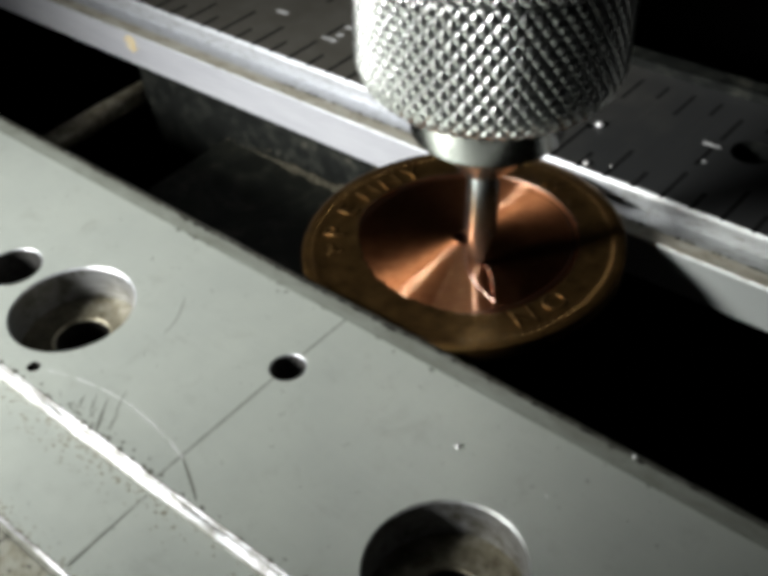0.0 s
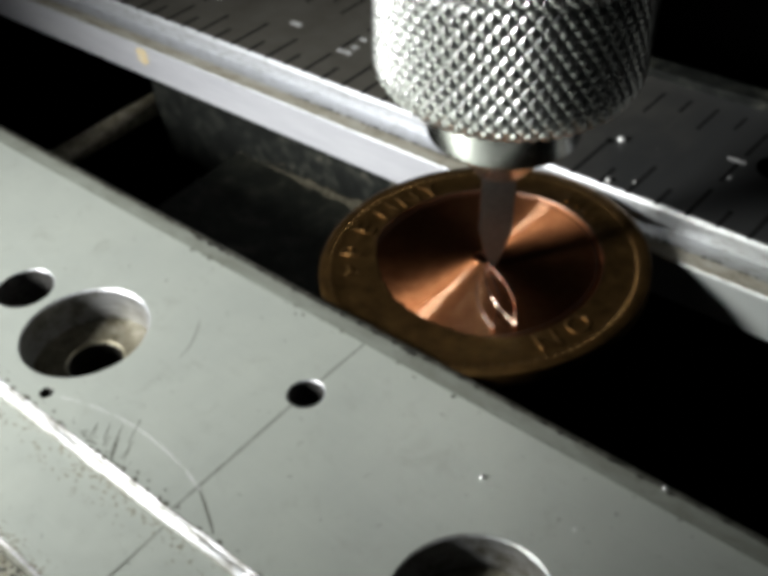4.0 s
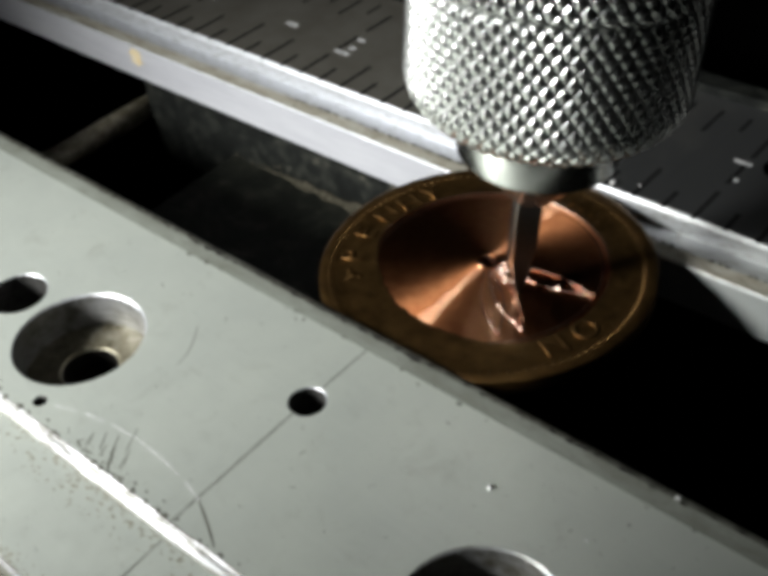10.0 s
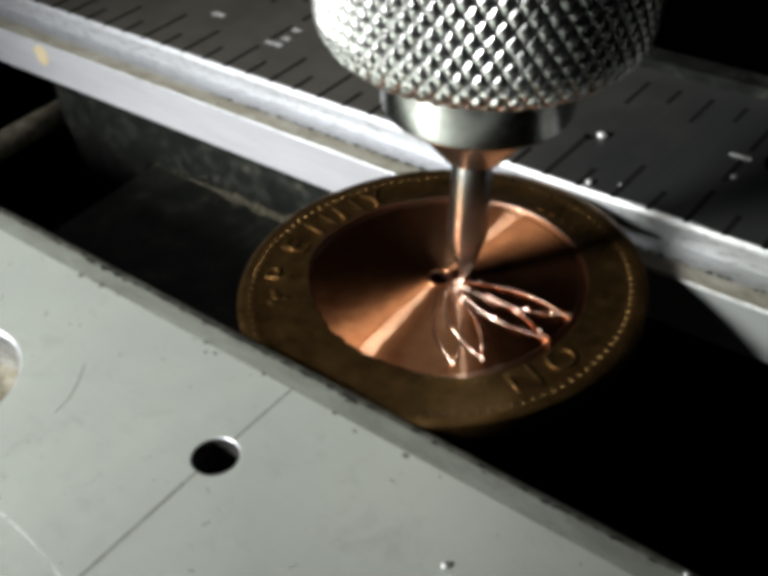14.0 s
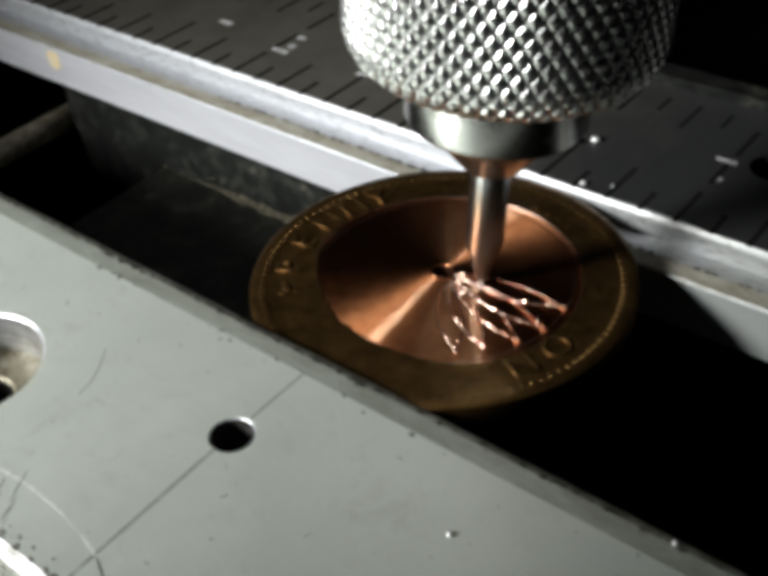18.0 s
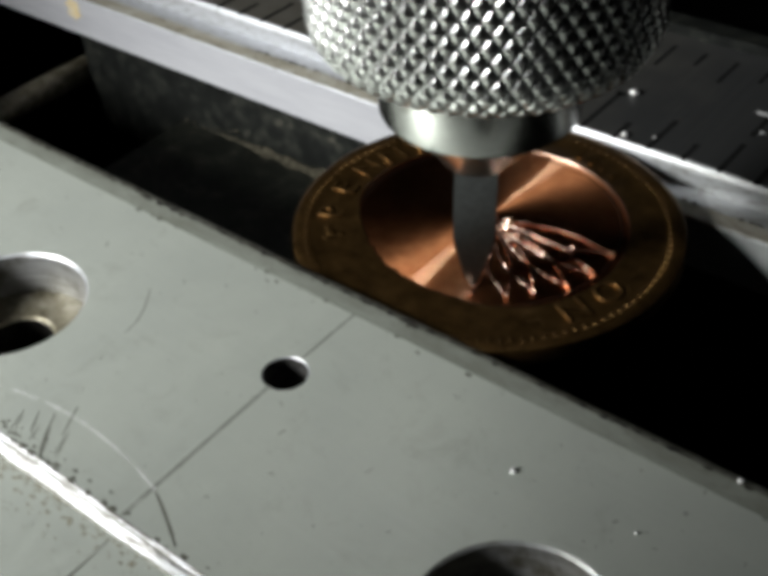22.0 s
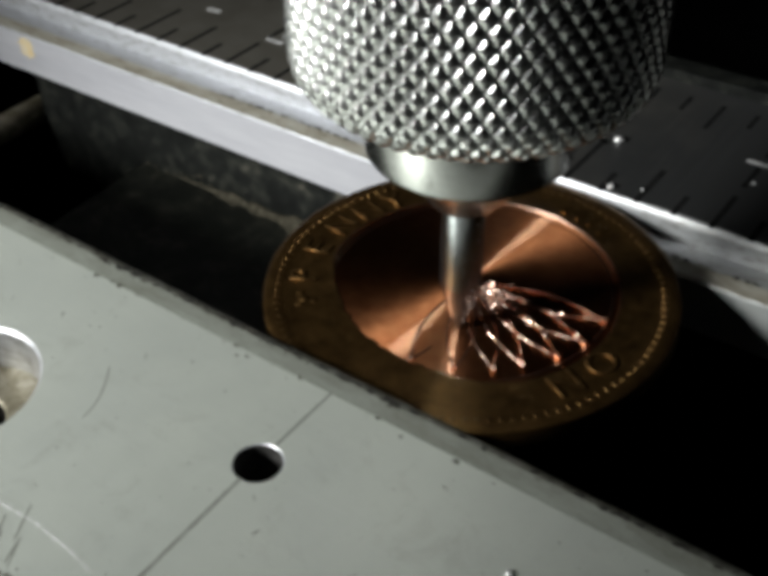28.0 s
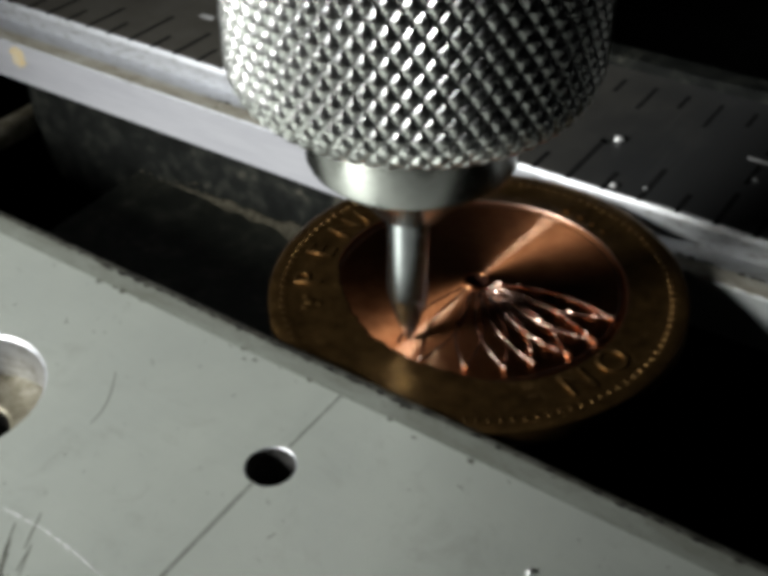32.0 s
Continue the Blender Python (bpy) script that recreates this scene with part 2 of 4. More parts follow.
def turned_copper():
    m = Nodes("turned_bright_copper").set(Metallic=1.0, Anisotropic=0.86, Anisotropic_Rotation=0.275)
    grain = m.noise(1.0, 5, 0.7)
    col = m.mix(m.grey(grain, 0, 1, 0.35, 0.7), (0.57, 0.232, 0.098), (0.43, 0.152, 0.062))
    col = m.mix(m.grey(m.noise(2.2, 6, 0.8), 0, 0.7, 0.60, 0.70), col, (0.20, 0.08, 0.045))
    m.to("Base Color", col).to("Roughness", m.grey(m.noise(0.4, 6, 0.7), 0.42, 0.53))
    tan = m.t.nodes.new("ShaderNodeTangent")
    tan.direction_type, tan.axis = "RADIAL", "Z"
    m.to("Tangent", tan.outputs[0])
    m.bump(m.noise(5, 5, 0.75), 0.004, 0.6)
    # the fine turning lines give a second, much narrower streak
    fine = m.t.nodes.new("ShaderNodeBsdfAnisotropic")
    fine.inputs["Roughness"].default_value, fine.inputs["Anisotropy"].default_value, fine.inputs["Rotation"].default_value = 0.11, 0.96, 0.0
    fine.inputs["Color"].default_value = (0.95, 0.54, 0.32, 1)
    m.t.links.new(tan.outputs[0], fine.inputs["Tangent"])
    both = m.t.nodes.new("ShaderNodeMixShader")
    both.inputs[0].default_value = 0.30
    m.t.links.new(m.b.outputs[0], both.inputs[1])
    m.t.links.new(fine.outputs[0], both.inputs[2])
    m.t.links.new(both.outputs[0], m.t.nodes["Material Output"].inputs["Surface"])
    return m.mat


def cut_copper():
    m = Nodes("freshly_cut_copper").set(Metallic=1.0, Roughness=0.24)
    m.to("Base Color", m.mix(m.grey(m.noise(3, 4, 0.6), 0, 1), (0.93, 0.56, 0.40), (0.97, 0.74, 0.60)))
    m.bump(m.noise(7, 4, 0.7), 0.02, 0.7)
    return m.mat


# copper darkened to hold the shade of the grooves and centre hole
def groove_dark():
    m = Nodes("shaded_cut_copper").set(Metallic=0.9, Roughness=0.45)
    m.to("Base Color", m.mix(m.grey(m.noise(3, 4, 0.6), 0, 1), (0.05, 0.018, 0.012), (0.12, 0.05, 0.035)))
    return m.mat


def chrome():
    m = Nodes("knurled_chromed_steel").set(Metallic=1.0)
    m.to("Base Color", m.mix(m.grey(m.noise(0.6, 6, 0.7), 0, 1), (0.86, 0.86, 0.86), (0.74, 0.74, 0.74)))
    m.to("Roughness", m.grey(m.noise(2.5, 6, 0.75), 0.25, 0.33)).bump(m.noise(6, 5, 0.7), 0.012, 0.6)
    return m.mat


def turned_steel():
    m = Nodes("smooth_turned_steel").set(Metallic=1.0)
    m.to("Base Color", m.mix(m.grey(m.noise(1.2, 5, 0.7, (1, 1, 6)), 0, 1), (0.60, 0.60, 0.59), (0.46, 0.46, 0.45)))
    m.to("Roughness", m.grey(m.noise(2, 5, 0.7, (0.3, 0.3, 8)), 0.20, 0.28)).bump(m.noise(3, 5, 0.7, (0.1, 0.1, 6)), 0.006, 0.6)
    return m.mat


def bit_steel():
    m = Nodes("grey_carbide").set(Metallic=1.0)
    m.to("Base Color", m.mix(m.grey(m.noise(1.8, 6, 0.75), 0, 1), (0.22, 0.225, 0.235), (0.14, 0.14, 0.15)))
    m.to("Roughness", m.grey(m.noise(3, 5, 0.7), 0.28, 0.36)).bump(m.noise(5, 5, 0.7), 0.008, 0.6)
    return m.mat


def shank_steel():
    m = Nodes("ground_round_carbide").set(Metallic=1.0)
    m.to("Base Color", m.mix(m.grey(m.noise(1.5, 5, 0.7), 0, 1), (0.44, 0.45, 0.47), (0.33, 0.34, 0.36)))
    m.to("Roughness", m.grey(m.noise(2, 5, 0.7, (1, 1, 4)), 0.22, 0.28)).bump(m.noise(4, 5, 0.7, (1, 1, 5)), 0.003, 0.6)
    return m.mat


def hole_wall():
    m = Nodes("oily_bored_steel").set(Metallic=0.5)
    col = m.ramp(m.noise(0.6, 7, 0.75), [(0.3, (0.055, 0.045, 0.025)), (0.5, (0.19, 0.17, 0.12)), (0.72, (0.36, 0.345, 0.29))])
    m.to("Base Color", col).set(Roughness=0.5)
    m.bump(m.noise(2, 6, 0.75), 0.06, 0.6)
    return m.mat


# near-black steel: the shade deep in the holes is in its colour
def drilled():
    m = Nodes("shaded_drilled_steel").set(Metallic=0.7, Roughness=0.4)
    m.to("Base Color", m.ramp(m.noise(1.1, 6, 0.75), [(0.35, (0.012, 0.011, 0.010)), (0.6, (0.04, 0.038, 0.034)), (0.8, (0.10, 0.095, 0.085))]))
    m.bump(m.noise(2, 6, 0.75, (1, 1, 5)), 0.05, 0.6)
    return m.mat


# small-hole walls, base colour darkened to stand for the shade inside
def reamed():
    m = Nodes("shaded_reamed_steel").set(Metallic=0.75, Roughness=0.36)
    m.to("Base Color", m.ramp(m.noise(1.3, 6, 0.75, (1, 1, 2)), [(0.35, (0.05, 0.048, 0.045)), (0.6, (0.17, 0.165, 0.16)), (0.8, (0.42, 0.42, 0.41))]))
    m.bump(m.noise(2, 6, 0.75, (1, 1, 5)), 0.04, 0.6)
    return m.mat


def bored_bright():
    m = Nodes("bright_bored_steel").set(Metallic=0.6, Roughness=0.38)
    col = m.mix(m.grey(m.noise(1.0, 5, 0.7, (0.3, 0.3, 3)), 0, 1), (0.40, 0.40, 0.405), (0.22, 0.22, 0.21))
    m.to("Base Color", m.mix(m.grey(m.noise(0.35, 7, 0.75), 0, 0.85, 0.46, 0.62), col, (0.085, 0.075, 0.05)))
    return m.mat


def scribe():
    m = Nodes("worn_scribed_groove").set(Metallic=0.4, Roughness=0.6)
    m.to("Base Color", m.ramp(m.noise(1.4, 6, 0.75), [(0.3, (0.19, 0.195, 0.175)), (0.52, (0.29, 0.30, 0.27)), (0.72, (0.44, 0.46, 0.425))]))
    return m.mat


def bench():
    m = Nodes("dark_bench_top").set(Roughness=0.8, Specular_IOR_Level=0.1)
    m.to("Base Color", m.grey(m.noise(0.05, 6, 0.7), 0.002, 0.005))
    return m.mat


def swarf_mat():
    m = Nodes("pale_metal_chip").set(Metallic=0.5, Roughness=0.35)
    m.to("Base Color", m.grey(m.noise(3, 3, 0.6), 0.65, 0.9))
    return m.mat


def rust_spot():
    m = Nodes("orange_rust_stain").set(Roughness=0.6)
    m.to("Base Color", m.mix(m.grey(m.noise(1.2, 5, 0.7), 0, 1), (0.60, 0.44, 0.19), (0.55, 0.51, 0.42)))
    return m.mat


SOILED, WORN, SPECK, REAMED = soiled_plate(), worn_edge(), speckled_dark(), reamed()
PLATE, EDGE, STRIP, BRIGHT = ground_plate(), dirty_edge(), dirty_strip(), bright_edge()
WHITE, GRIME, SCALE, BLACK, PALE = white_face(), grime(), scale_metal(), black_fill(), white_fill()
CAST, BRONZE, COPPER, CUT, GROOVE = dark_casting(), old_bronze(), turned_copper(), cut_copper(), groove_dark()
CHROME, STEEL, BIT, SHANK, HOLE, BORE = chrome(), turned_steel(), bit_steel(), shank_steel(), hole_wall(), bored_bright()
FLOOR, RELIEF, SCRIBE, CRUMB, SCORE = dark_floor(), worn_bronze(), scribe(), crumbs(), score()
BENCH, CHIP, RUST, SLUDGE, DRILL = bench(), swarf_mat(), rust_spot(), sludge(), drilled()


# ---- building helpers (all sizes in millimetres) ----
def part(name, bm, material, parent=None, label="", at=None, smooth=None):
    """Links a bmesh as one mesh object, under a thing or alone."""
    me = bpy.data.meshes.new(name)
    bmesh.ops.scale(bm, vec=(MM, MM, MM), verts=bm.verts)
    bm.normal_update()
    bm.to_mesh(me)
    bm.free()
    for mt in material if isinstance(material, (list, tuple)) else [material]:
        me.materials.append(mt)
    if smooth is not None:
        me.shade_smooth()
        me.set_sharp_from_angle(angle=radians(smooth))
    ob = new(name, me)
    if at is not None:
        ob.matrix_basis = at
    if parent:
        ob.parent = parent
    if label:
        tagged(ob, label)
    return ob


def thing(name, label, category, group="", kind="", at=None):
    ob = new(name)
    ob.empty_display_size = 0.002
    if at is not None:
        ob.matrix_basis = at
    return tagged(ob, label, category, group, kind)


def at_mm(x, y, z, rx=0, ry=0, rz=0):
    return pose(x * MM, y * MM, z * MM, rx, ry, rz)


def box(bm, x0, x1, y0, y1, z0, z1, bevel=0.0, mat=0):
    vs = [bm.verts.new((x, y, z)) for x in (x0, x1) for y in (y0, y1) for z in (z0, z1)]
    fs = [bm.faces.new([vs[i] for i in f]) for f in ((0, 1, 3, 2), (4, 6, 7, 5), (0, 4, 5, 1), (2, 3, 7, 6), (0, 2, 6, 4), (1, 5, 7, 3))]
    for f in fs:
        f.material_index = mat
    if bevel:
        es = list({e for f in fs for e in f.edges})
        bmesh.ops.bevel(bm, geom=es, offset=bevel, segments=2, affect="EDGES", material=-1)
    return fs


def prism(bm, profile, x0, x1, mats=None, steps=1, wobble=0.0):
    """A closed profile of (y, z) points swept along x; mats gives each side's material."""
    n, rows = len(profile), []
    for i in range(steps + 1):
        x = x0 + (x1 - x0) * i / steps
        rows.append([bm.verts.new((x, y + wobble * noise.noise((x * 0.13, y, z * 3)), z + wobble * 0.6 * noise.noise((x * 0.17, z, y * 3 + 9)))) for y, z in profile])
    for a, b in zip(rows, rows[1:]):
        for j in range(n):
            k = (j + 1) % n
            f = bm.faces.new((a[j], a[k], b[k], b[j]))
            f.material_index = mats[j] if mats else 0
    bm.faces.new(rows[0][::-1])
    bm.faces.new(rows[-1])
    bmesh.ops.recalc_face_normals(bm, faces=bm.faces[:])


def lathe(bm, profile, n=96, mats=None, close=False):
    """Turns (radius, z) points about z."""
    rows = []
    for r, z in profile:
        if r < 1e-6:
            rows.append([bm.verts.new((0, 0, z))])
        else:
            rows.append([bm.verts.new((r * math.cos(2 * math.pi * i / n), r * math.sin(2 * math.pi * i / n), z)) for i in range(n)])
    for q, (a, b) in enumerate(zip(rows, rows[1:])):
        for i in range(n):
            k = (i + 1) % n
            quad = [a[i % len(a)], a[k % len(a)], b[k % len(b)], b[i % len(b)]]
            quad = list(dict.fromkeys(quad))
            if len(quad) > 2:
                f = bm.faces.new(quad)
                f.material_index = mats[q] if mats else 0
    bmesh.ops.recalc_face_normals(bm, faces=bm.faces[:])


def circle(cx, cy, r, n):
    return [(cx + r * math.cos(2 * math.pi * i / n), cy + r * math.sin(2 * math.pi * i / n)) for i in range(n)]


def flat_with_holes(bm, outline, holes, z, mat=0):
    """A flat face at height z with round holes; returns the hole loops."""
    loops, edges = [], []
    for pts in [outline] + holes:
        vs = [bm.verts.new((x, y, z)) for x, y in pts]
        edges += [bm.edges.new((vs[i], vs[(i + 1) % len(vs)])) for i in range(len(vs))]
        loops.append(vs)
    made = bmesh.ops.triangle_fill(bm, use_beauty=True, use_dissolve=False, edges=edges)
    for f in made["geom"]:
        if isinstance(f, bmesh.types.BMFace):
            f.material_index = mat
    return loops


def ribbon(bm, pts, width, z, mat=0):
    """A thin flat strip along points in the plane."""
    rows = []
    for i, (x, y) in enumerate(pts):
        a, b = pts[max(i - 1, 0)], pts[min(i + 1, len(pts) - 1)]
        dx, dy = b[0] - a[0], b[1] - a[1]
        l = math.hypot(dx, dy) or 1
        w = width * (0.6 + 0.4 * math.sin(math.pi * i / (len(pts) - 1)) if len(pts) > 2 else 1) / 2
        rows.append((bm.verts.new((x - dy / l * w, y + dx / l * w, z)), bm.verts.new((x + dy / l * w, y - dx / l * w, z))))
    for a, b in zip(rows, rows[1:]):
        f = bm.faces.new((a[0], a[1], b[1], b[0]))
        f.material_index = mat
    bmesh.ops.recalc_face_normals(bm, faces=bm.faces[:])


# ---- bench ----
bm = bmesh.new()
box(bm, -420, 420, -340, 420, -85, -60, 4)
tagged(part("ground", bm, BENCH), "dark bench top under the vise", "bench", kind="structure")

# ---- near jaw: top plate with its chamfer, slot, holes and marks ----
ZP = 0.45
X0, X1 = -150, 95
near_jaw = thing("near_jaw", "grey ground steel vise jaw with counterbored holes and a scribed line", "vise jaw")
HOLES = [(-22.6, -29.2, 5.75, 0), (22.0, -30.4, 5.75, 0), (-0.85, -22.85, 1.55, 1), (-32.4, -28.9, 2.75, 1), (33.1, -30.0, 2.75, 1), (-18.9, -36.0, 0.55, 1)]
bm = bmesh.new()
loops = flat_with_holes(bm, [(X0, -37.5), (X1, -37.5), (X1, -15.35 - 0.007 * (X1 + 30)), (X0, -15.35 - 0.007 * (X0 + 30))], [circle(x, y, r + (0.18 if r > 3 else 0.08), 64 if r > 3 else 40) for x, y, r, _ in HOLES], ZP)
for (x, y, r, small), loop in zip(HOLES, loops[1:]):
    n = len(loop)
    last = loop
    depth = 3.7 if r > 3 else 7.0
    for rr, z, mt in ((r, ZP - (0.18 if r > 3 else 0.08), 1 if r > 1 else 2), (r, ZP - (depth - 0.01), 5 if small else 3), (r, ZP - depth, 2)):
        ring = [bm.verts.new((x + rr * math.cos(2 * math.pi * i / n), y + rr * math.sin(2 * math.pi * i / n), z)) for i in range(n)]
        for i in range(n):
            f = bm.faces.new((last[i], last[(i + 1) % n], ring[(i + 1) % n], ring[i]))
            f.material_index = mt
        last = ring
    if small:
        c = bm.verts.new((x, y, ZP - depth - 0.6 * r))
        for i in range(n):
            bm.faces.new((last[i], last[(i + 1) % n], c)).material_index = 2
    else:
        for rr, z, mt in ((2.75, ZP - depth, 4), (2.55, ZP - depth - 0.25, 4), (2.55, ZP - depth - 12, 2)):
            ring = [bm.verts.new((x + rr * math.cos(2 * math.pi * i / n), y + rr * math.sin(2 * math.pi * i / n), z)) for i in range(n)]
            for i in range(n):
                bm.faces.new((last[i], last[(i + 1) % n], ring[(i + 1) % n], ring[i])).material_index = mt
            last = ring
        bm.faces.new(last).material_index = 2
bmesh.ops.recalc_face_normals(bm, faces=bm.faces[:])
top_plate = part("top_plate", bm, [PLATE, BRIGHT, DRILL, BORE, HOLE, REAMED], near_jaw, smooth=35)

bm = bmesh.new()
prism(bm, [(-15.1, ZP), (-13.45, 0.30), (-12.85, 0.20), (-12.70, 0.02), (-12.75, -0.06), (-16.0, -0.09), (-16.0, -1.72), (-13.2, -1.76), (-13.2, -16), (-14.6, -16), (-17.5, -16), (-17.5, ZP - 0.5), (-15.3, ZP - 0.3)], X0, X1,
      [0, 1, 1, 1, 2, 2, 2, 2, 2, 2, 2, 2, 2], 240, 0.05)
for v in bm.verts:
    v.co.y -= 0.25 + 0.007 * (v.co.x + 30)
part("chamfered_edge", bm, [SOILED, EDGE, CAST], near_jaw, "dirt-stained chamfer", smooth=50)

bm = bmesh.new()
prism(bm, [(-37.5, ZP), (-37.66, ZP - 0.03), (-37.76, ZP - 0.16), (-37.86, ZP - 0.20), (-38.0, ZP - 0.26), (-38.25, ZP - 0.85), (-38.45, ZP - 0.97), (-38.5, ZP - 2.0), (-37.5, ZP - 2.0)], X0, X1, [0, 0, 1, 0, 0, 1, 1, 0, 0], 700, 0.09)
part("bright_lip", bm, [WORN, EDGE], near_jaw, "scuffed bright step edge", smooth=50)
bm = bmesh.new()
prism(bm, [(-38.4, ZP - 0.95), (-46.9, ZP - 1.05), (-46.9, ZP - 3), (-38.4, ZP - 3)], X0, X1, [0] * 4, 60)
part("lower_step", bm, PLATE, near_jaw)
bm = bmesh.new()
prism(bm, [(-46.9, ZP - 1.0), (-47.1, ZP - 1.06), (-47.2, ZP - 1.2), (-47.6, ZP - 1.6), (-47.6, ZP - 3), (-46.9, ZP - 3)], X0, X1, [0, 0, 1, 1, 1, 1], 420, 0.12)
part("step_edge", bm, [WORN, EDGE], near_jaw, "worn bright step edge", smooth=50)
bm = bmesh.new()
prism(bm, [(-47.6, ZP - 1.5), (-51.0, ZP - 1.6), (-51.0, ZP - 4), (-47.6, ZP - 4)], X0, X1, [0] * 4, 60, 0.05)
part("dirty_step", bm, STRIP, near_jaw, "brown-stained narrow step")
bm = bmesh.new()
prism(bm, [(-51.0, ZP - 1.58), (-51.4, ZP - 1.72), (-51.7, ZP - 2.5), (-53.5, ZP - 4.5), (-54.0, ZP - 16), (-51.0, ZP - 16)], X0, X1, [0, 1, 1, 1, 1, 1], 220, 0.08)
part("outer_edge", bm, [BRIGHT, SPECK], near_jaw, "bright outer edge", smooth=50)

# marks on the plate
bm = bmesh.new()
ribbon(bm, [(-0.9, -15.4), (-0.9, -21.1)], 0.22, ZP + 0.006)
ribbon(bm, [(-0.9, -24.4), (-0.6, -37.4)], 0.30, ZP + 0.006)
ribbon(bm, [(-0.6, -38.6), (-0.3, -46.6)], 0.18, ZP - 0.95)
part("scribed_line", bm, SCRIBE, top_plate, "thin dark scribed line")
bm = bmesh.new()
ribbon(bm, [(-15.0, -22.0), (-14.3, -22.9), (-13.75, -23.7), (-13.3, -24.5), (-13.0, -25.3), (-12.8, -26.4)], 0.14, ZP + 0.006)
part("scratch", bm, SCRIBE, top_plate, "short curved dark scratch")
bm = bmesh.new()
arc = [(-17.4, -35.5), (-14.6, -34.6), (-11.9, -34.05), (-8.6, -33.8), (-5.4, -34.0), (-2.6, -34.4), (-0.4, -34.95)]
for a, b in zip(arc, arc[1:]):
    for q in range(4):
        u, v = (q + 0.03) / 4, (q + rnd.uniform(0.7, 1.0)) / 4
        if rnd.random() < 0.08:
            continue
        ribbon(bm, [(a[0] + (b[0] - a[0]) * u, a[1] + (b[1] - a[1]) * u), (a[0] + (b[0] - a[0]) * v, a[1] + (b[1] - a[1]) * v)], rnd.uniform(0.07, 0.15), ZP + 0.012)
part("arc_scratch", bm, SCORE, top_plate, "pale dashed arc scratch")
bm = bmesh.new()
ribbon(bm, [(-0.4, -34.95), (1.1, -35.7), (2.4, -36.4), (3.6, -37.1)], 0.20, ZP + 0.006)
for _ in range(11):
    x, y = -11.4 + rnd.uniform(-1.8, 4.2), -34.6 + rnd.uniform(-1.6, 1.7)
    l, a = rnd.uniform(1.0, 3.4), radians(-62 + rnd.uniform(-9, 9))
    ribbon(bm, [(x, y), (x + l * 0.5 * math.cos(a), y + l * 0.5 * math.sin(a)), (x + l * math.cos(a), max(y + l * math.sin(a), -37.4))], rnd.uniform(0.06, 0.13), ZP + 0.008)
for _ in range(34):
    x, y = rnd.uniform(-40, 40), rnd.uniform(-36.5, -16)
    l, a = rnd.uniform(0.15, 0.6), rnd.uniform(0, 6.28)
    if all(math.hypot(x - h[0], y - h[1]) > h[2] + 1 for h in HOLES):
        ribbon(bm, [(x, y), (x + l * math.cos(a), y + l * math.sin(a))], rnd.uniform(0.03, 0.09), ZP + 0.007)
part("scratch", bm, EDGE, top_plate, "fine dark scratches and nicks")

# grime caught along the step edges: many low specks, in three joined crusts
def crust(name, count, y0, y1, z, mat, label, lean, slant=0.0, parent=near_jaw):
    bm = bmesh.new()
    for q in range(count):
        x = rnd.uniform(-40, 34) if rnd.random() < 0.5 else rnd.gauss(-9, 6)
        u = rnd.random() ** 2.2
        y = y0 + (y1 - y0) * u
        y -= slant * (x + 30)
        w = rnd.uniform(0.04, 0.20) * (1.3 - u)
        n, ring = 8, []
        for i in range(n):
            g, k = 2 * math.pi * i / n, 0.55 + 0.7 * rnd.random()
            ring.append(bm.verts.new((x + w * lean * k * math.cos(g), y + w * k * math.sin(g), z + 0.003)))
        c = bm.verts.new((x, y, z + rnd.uniform(0.01, 0.04)))
        for i in range(n):
            bm.faces.new((ring[i], ring[(i + 1) % n], c))
    ob = part(name, bm, mat, parent, label, smooth=70)
    tagged(ob, kind="stuff")


crust("grime_specks", 420, -38.5, -41.2, ZP - 0.965, STRIP, "brown grime specks below the step", 1.6)
crust("grime_specks", 90, -37.45, -36.3, ZP + 0.002, EDGE, "dark grime along the bright lip", 1.8)
crust("grime_specks", 240, -46.8, -44.8, ZP - 1.05, STRIP, "brown grime specks beside the worn edge", 1.4)
crust("grime_specks", 30, -15.3, -16.4, ZP + 0.001, EDGE, "dirt caught along the chamfer", 1.6, 0.007)
crust("grime_specks", 260, -13.5, -14.6, ZP - 0.145, SLUDGE, "black dirt on the chamfer", 2.0, 0.007)
crust("grime_specks", 260, -47.7, -50.8, ZP - 1.52, SLUDGE, "black grime on the stained step", 1.2)

# ---- far jaw: vertical face, ledge, lip, scale ----
far_jaw = thing("far_jaw", "bright aluminium vise jaw with a stepped ledge and an engraved scale", "vise jaw")
XF0, XF1 = -190, 110
bm = bmesh.new()
prism(bm, [(11.72, -1.71), (11.55, -1.88), (11.6, -6.5), (11.85, -6.65), (18, -6.65), (18, -4.0), (11.85, -4.0)], XF0, XF1, [1, 0, 1, 2, 2, 2, 2], 300, 0.015)
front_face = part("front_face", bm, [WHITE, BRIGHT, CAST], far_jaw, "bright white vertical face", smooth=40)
bm = bmesh.new()
prism(bm, [(11.73, -1.725), (13.5, -1.75), (13.5, -3), (12.0, -3), (11.73, -1.9)], XF0, XF1, [0] * 5, 240, 0.025)
part("ledge", bm, GRIME, far_jaw, "grimy brown ledge", smooth=40)
bm = bmesh.new()
prism(bm, [(13.5, -1.735), (13.7, -1.70), (15.5, -1.72), (17, -1.75), (17, -3), (13.5, -3)], XF0, XF1, [0] * 6, 300, 0.03)
